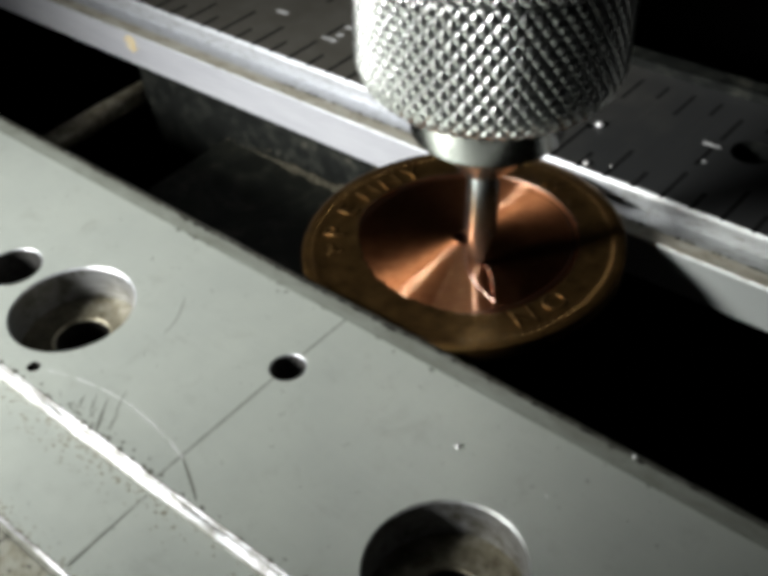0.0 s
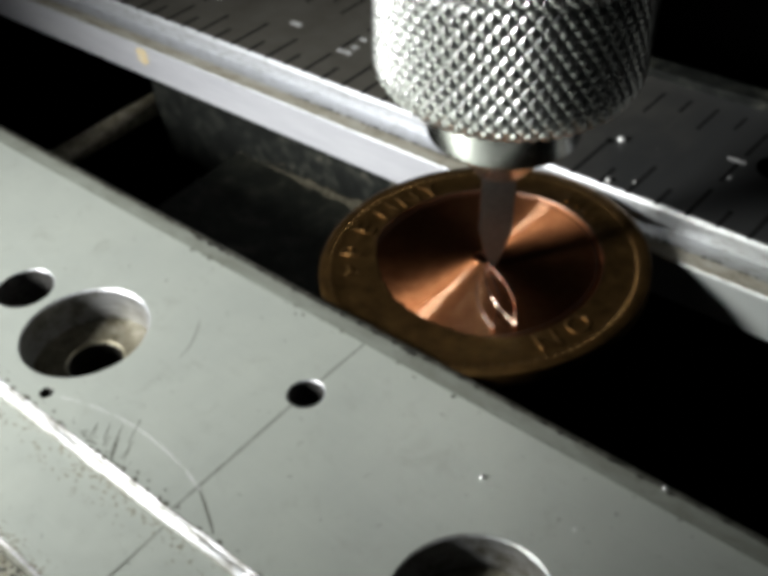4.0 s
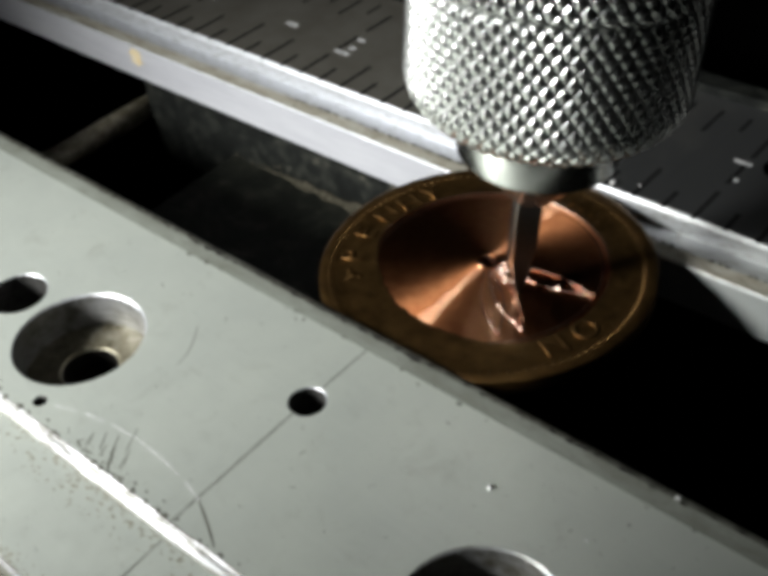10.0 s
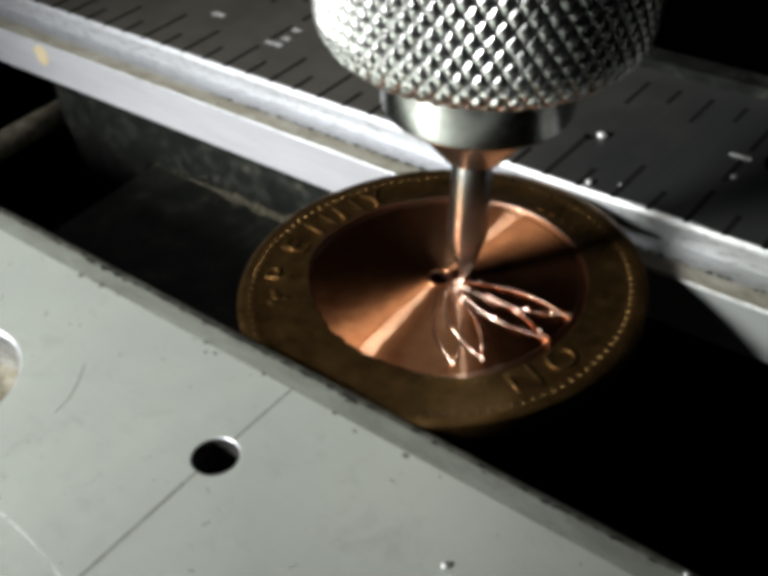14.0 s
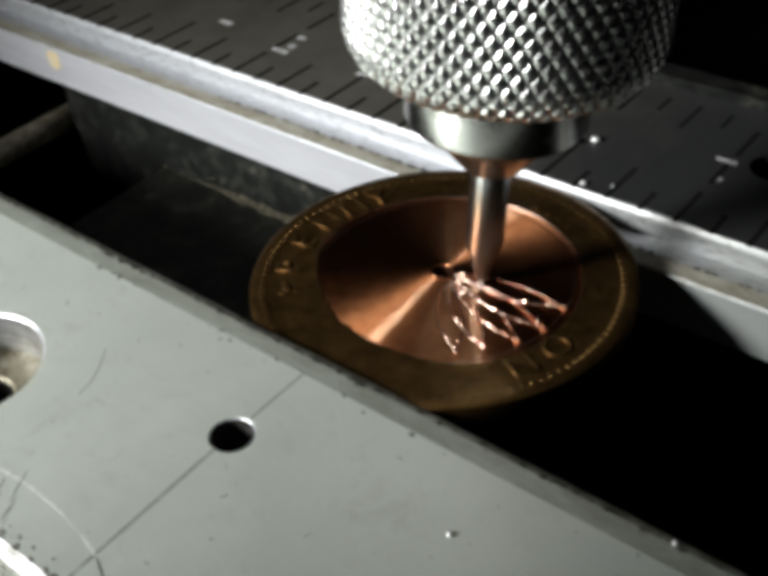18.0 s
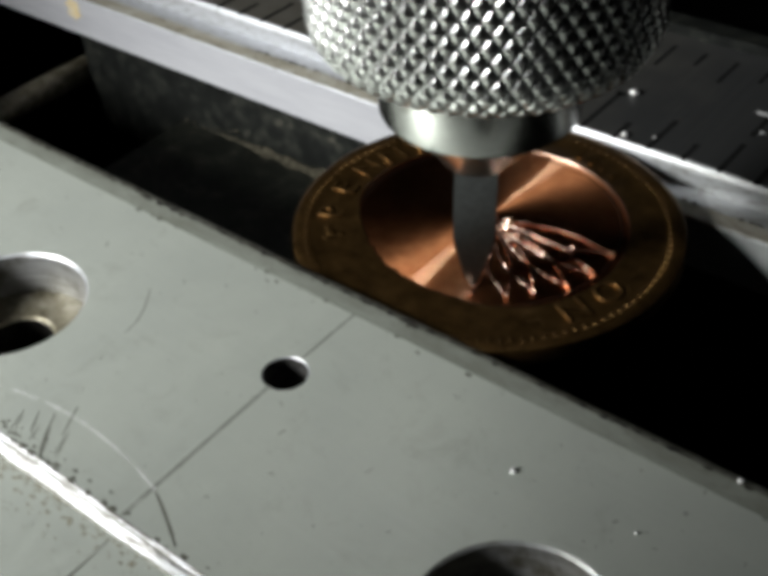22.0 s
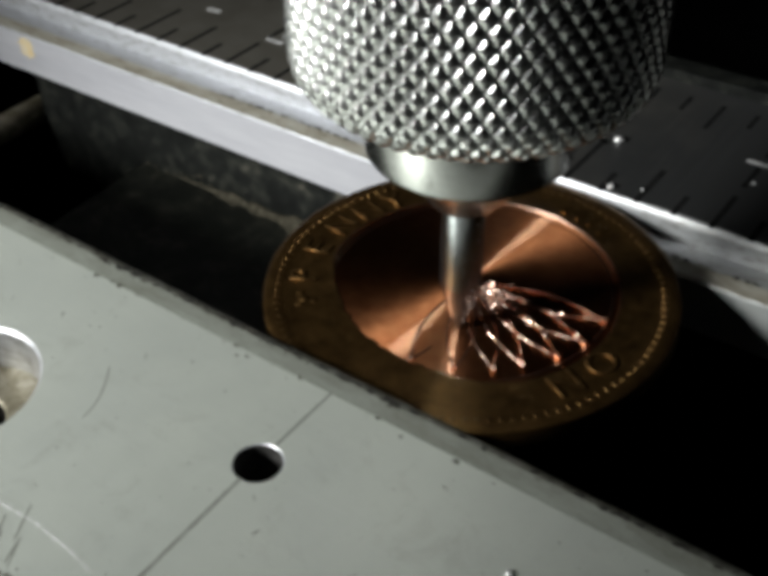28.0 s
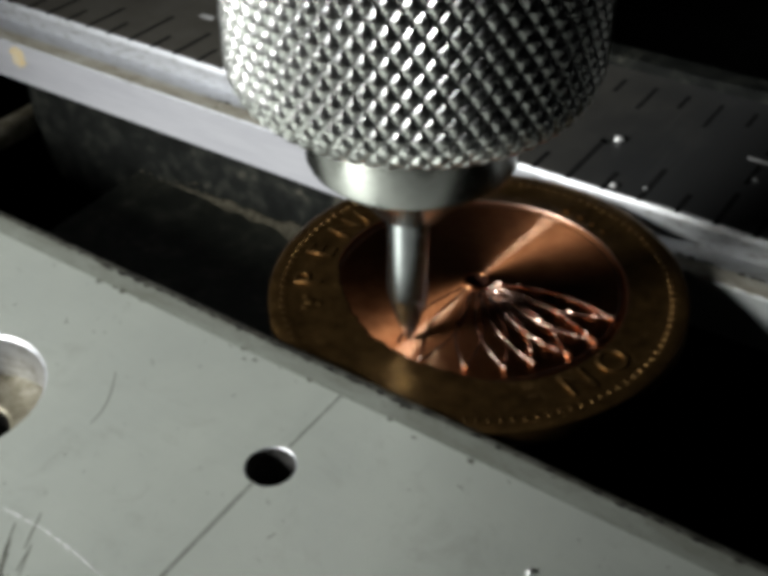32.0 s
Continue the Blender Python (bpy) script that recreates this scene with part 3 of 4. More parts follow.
part("inner_ledge", bm, BRIGHT, far_jaw, "scuffed bright inner ledge", smooth=40)
bm = bmesh.new()
prism(bm, [(15.5, -1.78), (15.56, -0.4), (15.7, 0.30), (15.86, 0.45), (18, 0.42), (18, -1.8)], XF0, XF1, [0, 0, 0, 0, 0, 0], 500, 0.035)
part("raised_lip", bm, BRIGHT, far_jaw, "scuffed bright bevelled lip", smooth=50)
bm = bmesh.new()
flat = [(XF0, 15.88), (XF1, 15.88), (XF1, 37.2), (XF0, 35.6)]
SH = [(-28.2, 28.0, 1.7), (15.7, 27.6, 2.1), (-0.5, 22.9, 0.5)]
ZS = 0.46
loops = flat_with_holes(bm, flat, [circle(x, y, r, 40) for x, y, r in SH], ZS)
for (x, y, r), loop in zip(SH, loops[1:]):
    n = len(loop)
    ring = [bm.verts.new((x + r * 0.96 * math.cos(2 * math.pi * i / n), y + r * 0.96 * math.sin(2 * math.pi * i / n), ZS - 4)) for i in range(n)]
    for i in range(n):
        bm.faces.new((loop[i], loop[(i + 1) % n], ring[(i + 1) % n], ring[i])).material_index = 1
    bm.faces.new(ring).material_index = 1
out = loops[0]
low = [bm.verts.new((v.co.x, v.co.y, -6)) for v in out]
for i in range(4):
    bm.faces.new((out[i], out[(i + 1) % 4], low[(i + 1) % 4], low[i])).material_index = 1
bmesh.ops.recalc_face_normals(bm, faces=bm.faces[:])
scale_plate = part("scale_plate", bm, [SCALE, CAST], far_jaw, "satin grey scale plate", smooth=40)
bm = bmesh.new()
prism(bm, [(36.6, 0.3), (36.6, 1.5), (38.6, 1.7), (39, -6), (36.6, -6)], XF0, XF1, [0] * 5, 100, 0.05)
part("rear_rib", bm, CAST, far_jaw, "dark raised rear rib", smooth=40)

for i in range(-36, 24):
    x = 12.15 + 3.2 * i
    if x < XF0 + 5 or x > XF1 - 5 or x < -110 or x > 70:
        continue
    ln = 5.4 if i % 2 == 0 else 2.8
    if i % 8 == 0:
        ln = 18.5
    elif i % 4 == 0:
        ln = 6.6
    # the long marks are broken where the figures stand
    for y0, y1 in ((15.72, 20.9), (22.5, 26.2), (27.8, 32.6)) if i % 8 == 0 else ((15.72, 15.9 + ln),):
        bm = bmesh.new()
        box(bm, x - 0.25, x + 0.25, y0, y1, ZS - 0.05, ZS + 0.012, 0)
        part("tick_mark", bm, BLACK, scale_plate)
    if i % 8:
        bm = bmesh.new()
        l2 = 4.6 if i % 2 == 0 else 2.6
        box(bm, x - 0.22, x + 0.22, 34.2 - l2, 34.3, ZS - 0.05, ZS + 0.012, 0)
        part("tick_mark", bm, BLACK, scale_plate)
crust("grime_specks", 420, 13.75, 13.1, -1.725, STRIP, "brown grime along the ledge", 2.6, 0.0, far_jaw)
crust("grime_specks", 260, 13.6, 13.3, -1.70, SLUDGE, "dark specks along the ledge", 1.8, 0.0, far_jaw)
crust("grime_specks", 160, 12.0, 13.2, -1.732, STRIP, "brown specks on the ledge", 2.0, 0.0, far_jaw)
# unreadable stamped figures
for cx, cy, w, d in ((11.8, 26.6, 0.95, 0.20), (12.6, 23.5, 0.2, 0.2), (-38.0, 22.1, 1.1, 0.3), (-37.6, 23.6, 0.45, 0.4), (-38.0, 25.7, 0.55, 0.3), (-48.6, 24.3, 0.9, 0.35), (-26.5, 22.5, 0.75, 0.35), (-63.8, 24.4, 1.0, 0.35), (-63.3, 25.8, 0.5, 0.35)):
    bm = bmesh.new()
    box(bm, cx - w, cx + w, cy - d, cy + d, ZS - 0.02, ZS + 0.014, 0.006)
    part("stamped_bar", bm, PALE, scale_plate, "pale stamped unreadable figure")
bm = bmesh.new()
bmesh.ops.create_circle(bm, cap_ends=True, segments=28, radius=1.0)
for v in bm.verts:
    v.co = Vector((v.co.x * 1.2 - 65.9, 11.545, v.co.y * 1.3 - 3.4))
    v.co.x += 0.7 * noise.noise((v.co.z * 2.2, v.co.x, 0))
part("rust_stain", bm, RUST, front_face, "small orange rust stain")

# ---- base between the jaws and its guide rod ----
vise_base = thing("vise_base", "dark cast vise base between the jaws", "vise base")
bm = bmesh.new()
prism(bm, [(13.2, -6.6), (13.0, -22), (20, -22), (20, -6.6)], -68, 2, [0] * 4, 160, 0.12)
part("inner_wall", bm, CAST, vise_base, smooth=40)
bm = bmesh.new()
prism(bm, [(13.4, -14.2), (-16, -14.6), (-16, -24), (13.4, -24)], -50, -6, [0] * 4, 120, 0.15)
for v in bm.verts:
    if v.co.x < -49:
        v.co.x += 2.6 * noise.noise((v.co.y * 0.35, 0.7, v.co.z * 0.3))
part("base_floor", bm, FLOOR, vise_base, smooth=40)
bm = bmesh.new()
prism(bm, [(13.02, -13.1), (12.9, -13.55), (12.55, -13.95), (12.0, -14.2), (11.4, -14.3), (13.1, -14.4)], -50, -6, [0] * 6, 260, 0.32)
for v in bm.verts:
    f = min(max((v.co.x + 50) / 22, 0.05), 1.0) * (1.25 + 0.8 * noise.noise((v.co.x * 0.5, 3.3, 0)))
    v.co.y, v.co.z = 13.05 + (v.co.y - 13.05) * f, -14.35 + (v.co.z + 14.35) * f
part("grime_fillet", bm, CRUMB, vise_base, "pale dried grime filling the corner", smooth=60)
for q in range(160):
    x = -50 + 44 * q / 160 + rnd.uniform(-0.5, 0.5)
    k = math.exp(-(((x + 24) / 14) ** 2))
    up, out = abs(rnd.gauss(0, 0.55)), abs(rnd.gauss(0, 0.9))
    yc, zc = (12.98, -14.2 + up) if rnd.random() < 0.4 else (12.9 - out, -14.28)
    bm = bmesh.new()
    bmesh.ops.create_icosphere(bm, subdivisions=1, radius=1.0)
    w, h = rnd.uniform(0.12, 0.5), rnd.uniform(0.05, 0.13) + 0.12 * k * rnd.random()
    for v in bm.verts:
        c = v.co * (1 + 0.5 * noise.noise(v.co * 1.7 + Vector((x, q, 0))))
        v.co = Vector((x + c.x * w, yc + c.y * h * 1.6, zc + c.z * h * 0.8))
    part("grime_clump", bm, CRUMB, vise_base, "small crumb of dried grime" if q == 0 else "", smooth=70)
rod = thing("guide_rod", "round steel guide rod between the two jaws", "rod", at=at_mm(-69.5, 0, -13.2))
bm = bmesh.new()
lathe(bm, [(0, -17), (1.4, -17), (1.6, -16.6), (1.6, 16.6), (1.4, 17), (0, 17)], 40)
bmesh.ops.rotate(bm, verts=bm.verts, cent=(0, 0, 0), matrix=Matrix.Rotation(radians(90), 3, "X"))
part("rod_shaft", bm, HOLE, rod, smooth=40)

# ---- the coin ----
coin = thing("coin", "old brown bronze penny with a turned copper centre, clamped between jaws", "coin")
DR = 11.0


def raggedness(a):
    """1 where the turned cut thins out, 0 where its edge is crisp."""
    d = (a + 105 + 180) % 360 - 180
    return math.exp(-((d / 52.0) ** 4))


def disc_radius(a):
    """Edge of the turned face: crisp on one side, ragged where the cut thins out."""
    k = raggedness(a)
    ragged = 0.22 * noise.noise((a * 0.11, 3.1, 0)) + 0.10 * noise.noise((a * 0.37, 1.7, 0))
    return DR - k * (1.55 + ragged * 1.6)


N = 360
bm = bmesh.new()
rings = []
prof = [("d", 0.0, -0.30), ("d", 0.08, -0.215), ("d", 0.13, -0.21), ("d", 0.40, -0.20), (12.6, None, -0.20), (13.6, None, -0.18), (14.1, None, -0.10), (14.6, None, 0.0), (15.2, None, 0.0), (15.4, None, -0.12), (15.4, None, -1.45), (15.2, None, -1.65), (0, None, -1.65)]
for r, off, z in prof:
    row = []
    for i in range(N):
        a = 2 * math.pi * i / N
        rr = disc_radius(math.degrees(a)) + off if r == "d" else r
        lip = 0.10 * (1 - raggedness(math.degrees(a))) if off in (0.08, 0.13) else 0.0
        row.append(bm.verts.new((rr * math.cos(a), rr * math.sin(a), z + lip)))
    rings.append(row)
for a, b in zip(rings, rings[1:]):
    for i in range(N):
        f = bm.faces.new((a[i], a[(i + 1) % N], b[(i + 1) % N], b[i]))
        f.material_index = 1 if a in rings[:2] else 0
bmesh.ops.remove_doubles(bm, verts=bm.verts, dist=1e-5)
bmesh.ops.recalc_face_normals(bm, faces=bm.faces[:])
rim = part("rim", bm, [BRONZE, CUT], coin, "aged brown bronze rim", smooth=45)

bm = bmesh.new()
rows = []
HOLE_R = 0.88
for j in range(34):
    row = []
    for i in range(N):
        a = 2 * math.pi * i / N
        full = disc_radius(math.degrees(a)) + 0.02
        inner = full - 0.55
        r = HOLE_R + (inner - HOLE_R) * j / 27 if j <= 27 else inner + 0.55 * (j - 27) / 6
        curl = 0.03 * (1 - raggedness(math.degrees(a))) * (max(0.0, r - inner) / 0.55) ** 2
        row.append(bm.verts.new((r * math.cos(a), r * math.sin(a), 0.40 * (1 - r / DR) - 0.25 + curl)))
    rows.append(row)
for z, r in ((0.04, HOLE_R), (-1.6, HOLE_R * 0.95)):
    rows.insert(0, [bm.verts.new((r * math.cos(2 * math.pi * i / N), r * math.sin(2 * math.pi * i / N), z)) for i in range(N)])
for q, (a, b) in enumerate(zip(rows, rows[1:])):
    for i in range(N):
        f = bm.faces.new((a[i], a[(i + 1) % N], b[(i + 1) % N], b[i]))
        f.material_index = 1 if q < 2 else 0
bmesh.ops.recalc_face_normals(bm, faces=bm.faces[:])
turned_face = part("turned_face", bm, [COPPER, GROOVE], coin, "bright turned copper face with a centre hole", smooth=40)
bm = bmesh.new()
lathe(bm, [(0.86, 0.08), (0.89, 0.15), (0.95, 0.17), (1.01, 0.13), (1.05, 0.06)], 48)
for v in bm.verts:
    v.co.z += 0.10 * noise.noise((v.co.x * 3, v.co.y * 3, 0))
part("hole_burr", bm, COPPER, turned_face, "raised copper burr round the hole", smooth=60)

bm = bmesh.new()
lathe(bm, [(10.42, -0.232), (10.46, -0.212), (10.52, -0.212), (10.56, -0.236)], 180)
part("turning_line", bm, CUT, turned_face, "fine raised turning line", smooth=60)

# beads round the rim share one mesh
bm = bmesh.new()
bmesh.ops.create_uvsphere(bm, u_segments=8, v_segments=5, radius=0.19)
for v in bm.verts:
    v.co = Vector((v.co.x * 1.9, v.co.y * 0.85, v.co.z * 0.4))
first = part("bead", bm, BRONZE, rim, smooth=80)
bead_mesh = first.data
first.matrix_basis = at_mm(14.3, 0, -0.083, 0, -11, 0)
for i in range(1, 116):
    a = 360 * i / 116
    ob = new("bead", bead_mesh)
    ob.parent = rim
    ob.matrix_basis = at_mm(14.3 * math.cos(radians(a)), 14.3 * math.sin(radians(a)), -0.083, 0, 0, a) @ Matrix.Rotation(radians(-11), 4, "Y")


def letter(ch, a, r=12.45, size=3.1, z=-0.16):
    cu = bpy.data.curves.new("letter", "FONT")
    cu.body, cu.size, cu.extrude, cu.bevel_depth, cu.bevel_resolution = ch, size * MM, 0.05 * MM, 0.03 * MM, 1
    cu.offset = -0.055 * MM
    cu.align_x, cu.align_y = "CENTER", "CENTER"
    tmp = bpy.data.objects.new("letter", cu)
    scene.collection.objects.link(tmp)
    me = bpy.data.meshes.new_from_object(tmp.evaluated_get(bpy.context.evaluated_depsgraph_get()))
    bpy.data.objects.remove(tmp)
    me.materials.clear()
    me.materials.append(RELIEF)
    ob = new("letter", me)
    ob.parent = rim
    ob.matrix_basis = at_mm(r * math.cos(radians(a)), r * math.sin(radians(a)), z, 0, 0, a - 90)
    return ob


for ch, a in (("O", -11), ("N", -26.5), ("E", -40.5), ("P", -150.5), ("E", -167), ("N", 177), ("N", 164), ("Y", 152.5)):
    letter(ch, a, 12.15 if -60 < a < 0 else 12.45, z=-0.272 if a == -40.5 else -0.145)
bm = bmesh.new()
for x, y, r in ((0, 0, 0.42), (0.75, 0.25, 0.3), (-0.6, 0.35, 0.3), (0.1, -0.7, 0.3)):
    made = bmesh.ops.create_uvsphere(bm, u_segments=10, v_segments=6, radius=r, matrix=Matrix.Translation((x, y, 0)))
    for v in made["verts"]:
        v.co.z *= 0.2
part("ornament", bm, BRONZE, rim, "small raised ornament", at=at_mm(12.4 * math.cos(radians(-138)), 12.4 * math.sin(radians(-138)), -0.17), smooth=60)
for k in range(4):
    a = 66 + 6 * k
    bm = bmesh.new()
    box(bm, -0.55, 0.55, -0.22, 0.22, -0.03, 0.12, 0.05)
    part("worn_figure", bm, BRONZE, rim, "worn unreadable raised figure", at=at_mm(12.6 * math.cos(radians(a)), 12.6 * math.sin(radians(a)), -0.25, 0, 0, a), smooth=40)

# ---- the burrs that the cutter raises, petal by petal ----
# each petal: angle of its tip, reach, turn (1: counter-clockwise), start and end of its cut in seconds, raggedness
PETALS = [(-35.5, 9.5, 1, -6.0, 0.4, 0.7), (-48, 9.5, -1, 0.5, 4.0, 0.4), (10, 10.3, 1, 4.6, 9.2, 0.8), (-6.5, 10.2, 1, 9.4, 14.2, 1.0), (-20.5, 10.0, 1, 14.4, 18.9, 0.9), (-64, 9.4, -1, 19.3, 23.9, 0.35), (-83, 9.4, 1, 24.3, 29.3, 0.3), (-97, 9.0, 1, 29.5, 35.0, 0.3)]
SEGS = 26
BURRS = []


def petal_point(tip, reach, turn, u):
    """u runs from 0 (leaving the centre) over 0.5 (the tip) to 1 (back at the centre)."""
    u = min(max(u, 0.0), 1.0)
    r = 1.25 + (reach - 1.25) * max(math.sin(math.pi * u), 0.0) ** 0.85
    # a leaf with a pointed tip
    f = (r - 1.25) / (reach - 1.25)
    side = (-1 if u < 0.5 else 1) * turn * (0.85 * math.sin(math.pi * f ** 1.15) + 0.28 * (1 - f))
    a = radians(tip) + side / r
    return r * math.cos(a), r * math.sin(a)


def surface(x, y):
    return 0.40 * (1 - math.hypot(x, y) / DR) - 0.25


def burr(petal, k, tip, reach, turn, rag):
    """One short length of cut: a flat strip painted with the groove's shade, a ragged bright curl thrown up beside it.
    """
    u0, u1 = k / SEGS, (k + 1) / SEGS
    pts = [petal_point(tip, reach, turn, u0 + (u1 - u0) * q / 5 * 1.04) for q in range(6)]
    cx, cy = pts[2]
    bm = bmesh.new()
    flat = [(x - cx, y - cy) for x, y in pts]
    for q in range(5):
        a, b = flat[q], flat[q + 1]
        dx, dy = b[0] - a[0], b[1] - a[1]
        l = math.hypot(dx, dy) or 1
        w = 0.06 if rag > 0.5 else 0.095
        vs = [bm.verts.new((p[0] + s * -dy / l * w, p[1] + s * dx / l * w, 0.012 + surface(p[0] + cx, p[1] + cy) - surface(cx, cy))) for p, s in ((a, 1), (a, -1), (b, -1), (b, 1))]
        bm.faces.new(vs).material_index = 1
    r = random.Random(petal * 100 + k)
    near_tip = abs((u0 + u1) / 2 - 0.5) < 0.045

    def along(w):
        n = min(int(w), 4)
        a, b = flat[n], flat[n + 1]
        dx, dy = b[0] - a[0], b[1] - a[1]
        l = math.hypot(dx, dy) or 1
        x, y = a[0] + dx * (w - n), a[1] + dy * (w - n)
        return x, y, dx / l, dy / l, surface(x + cx, y + cy) - surface(cx, cy)

    # a fine bright wire along the edge of the groove
    thick, steps, last = 0.032 if rag > 0.5 else 0.038, 11, None
    for q in range(steps):
        x, y, tx, ty, up = along(q / (steps - 1) * 4.999)
        s = (k * 10 + q) * 0.21 + petal * 31.7
        off = turn * 0.06 + 0.09 * rag * noise.noise((s, 0.3, 5.1))
        th = thick * max(0.2, 1 + 1.5 * noise.noise((s * 2.1, 2.2, 8.8)))
        c = Vector((x - ty * off, y + tx * off, 0.03 + up + 0.10 * rag * abs(noise.noise((s * 1.7, 7.7, 1.9)))))
        ring = [bm.verts.new(c + Vector((-ty * th * math.cos(g), tx * th * math.cos(g), th * math.sin(g)))) for g in (0, 1.571, 3.142, 4.712)]
        if last:
            for g in range(4):
                bm.faces.new((last[g], last[(g + 1) % 4], ring[(g + 1) % 4], ring[g]))
        else:
            bm.faces.new(ring[::-1])
        last = ring
    bm.faces.new(last)
    # torn flakes: thin twisted blades that stand on the wire, each tilted its own way
    for q in range(r.choice((1, 2, 2)) if rag > 0.5 else (1 if r.random() < 0.22 else 0)):
        w0 = r.uniform(0.0, 3.2)
        ln, wide = r.uniform(0.9, 1.9) * (1 if rag > 0.5 else 0.6), r.uniform(0.04, 0.125) * (0.4 + 0.6 * rag)
        lift, lean, twist = r.uniform(0.03, 0.22) * rag, r.uniform(-1.2, 1.2), r.uniform(-0.8, 0.8)
        last = None
        for i in range(6):
            x, y, tx, ty, up = along(min(w0 + ln * i / 5, 4.99))
            g, half = lean + twist * i / 5, wide * (0.45 + 0.75 * math.sin(math.pi * (i + 0.4) / 5.8))
            off = turn * 0.09 + r.uniform(-0.03, 0.03)
            c = Vector((x - ty * off, y + tx * off, 0.05 + up + lift * math.sin(math.pi * (i + 0.5) / 6)))
            e = Vector((-ty * math.cos(g), tx * math.cos(g), math.sin(g)))
            f = Vector((ty * math.sin(g), -tx * math.sin(g), math.cos(g))) * 0.012
            ring = [bm.verts.new(c + o) for o in (e * half + f, e * -half + f, e * -half - f, e * half - f)]
            if last:
                for j in range(4):
                    bm.faces.new((last[j], last[(j + 1) % 4], ring[(j + 1) % 4], ring[j]))
            else:
                bm.faces.new(ring[::-1])
            last = ring
        bm.faces.new(last)
    # the crumb that is pushed up where the cutter turns
    if near_tip and u0 < 0.49:
        made = bmesh.ops.create_icosphere(bm, subdivisions=2, radius=0.20)
        for v in made["verts"]:
            v.co = v.co * (1 + 0.7 * noise.noise(v.co * 11 + Vector((petal, 0, 0)))) + Vector((0, 0, 0.10))
    bmesh.ops.recalc_face_normals(bm, faces=bm.faces[:])
    ob = part("burr", bm, [CUT, GROOVE], turned_face, smooth=25)
    return ob, (cx, cy, surface(cx, cy))


for p, (tip, reach, turn, t0, t1, rag) in enumerate(PETALS):
    for k in range(SEGS):
        ob, (x, y, z) = burr(p, k, tip, reach, turn, rag)
        if k == 0:
            tagged(ob, "ragged bright copper burr beside its groove")
        when = t0 + (t1 - t0) * (k + 0.6) / SEGS
        ob.matrix_basis = at_mm(x, y, z)
        BURRS.append((ob, x, y, z, when))

# ---- the tool: knurled chuck with a half-round cutter ----
chuck = thing("engraving_chuck", "knurled chrome tool chuck holding a half-round engraving cutter over the coin", "tool chuck")


def knurl(bm, radius, z0, z1, count, pitch, depth, foot, low, high):
    """A sleeve of blunt diamonds between two families of helical grooves; below it rounds in to the radius foot over the height low, above it is rounded over by high."""
    nu = count * 10
    nv = max(8, int((z1 - z0) / pitch * 14))
    rows = []
    for j in range(nv + 1):
        z = z0 + (z1 - z0) * j / nv
        row = []
        for i in range(nu):
            a = 2 * math.pi * i / nu
            u, v = a * count / (2 * math.pi) + z / pitch, a * count / (2 * math.pi) - z / pitch
            h = min(min(1 - abs(2 * (u % 1) - 1), 1 - abs(2 * (v % 1) - 1)) / 0.8, 1.0)
            h = h * (2 - h)
            k = max(0.0, 1 - (z - z0) / low)
            top = max(0.0, 1 - (z1 - z) / high)
            r = foot + (radius - foot) * math.sqrt(1 - k * k) - depth + depth * h - high * (1 - math.sqrt(1 - top * top))
            row.append(bm.verts.new((r * math.cos(a), r * math.sin(a), z)))
        rows.append(row)
    for a, b in zip(rows, rows[1:]):
        for i in range(nu):
            k = (i + 1) % nu
            bm.faces.new((a[i], a[k], b[k], b[i]))
    for row in (rows[0][::-1], rows[-1]):
        bm.faces.new(row)


KR = 10.9
bm = bmesh.new()
knurl(bm, KR, 18.85, 30.5, 60, 1.56, 0.29, 7.4, 3.3, 0.5)
part("knurled_sleeve", bm, CHROME, chuck, "diamond-knurled chrome sleeve", smooth=60)
bm = bmesh.new()
knurl(bm, 11.9, 31.0, 46.0, 65, 1.56, 0.29, 11.3, 0.6, 0.9)
part("upper_sleeve", bm, CHROME, chuck, "wider diamond-knurled chrome sleeve", smooth=60)
bm = bmesh.new()
lathe(bm, [(0, 30.2), (9.4, 30.2), (9.4, 31.4), (0, 31.4)], 96)
part("neck_groove", bm, CAST, chuck, smooth=40)
bm = bmesh.new()
lathe(bm, [(0, 45.9), (9.5, 45.9), (9.5, 90), (0, 90)], 64)
part("spindle", bm, STEEL, chuck, smooth=40)
bm = bmesh.new()
lathe(bm, [(0, 20.0), (6.1, 20.0), (6.1, 18.45), (6.4, 18.4), (6.5, 18.3), (6.5, 15.2), (6.38, 14.95), (6.1, 14.8), (5.2, 14.6), (2.2, 10.9), (1.9, 10.7), (0, 10.7)], 96)
part("ferrule", bm, STEEL, chuck, "smooth turned steel nose", smooth=30)
# half-round cutter: a round shank ground flat to its axis, then tapered to the tip
bm = bmesh.new()
rows = []
for z, r, cut in ((11.5, 1.48, 0.10), (4.4, 1.48, 0.10), (3.9, 1.38, 0.10), (2.0, 0.88, 0.09), (0.7, 0.48, 0.07), (0.02, 0.14, 0.03)):
    a0 = math.acos(cut / r)
    rows.append([bm.verts.new((r * math.cos(a0 + (2 * math.pi - 2 * a0) * i / 24), r * math.sin(a0 + (2 * math.pi - 2 * a0) * i / 24), z)) for i in range(25)])
for a, b in zip(rows, rows[1:]):
    for i in range(24):
        bm.faces.new((a[i], a[i + 1], b[i + 1], b[i]))
    bm.faces.new((a[24], a[0], b[0], b[24])).material_index = 1
bm.faces.new(rows[-1])
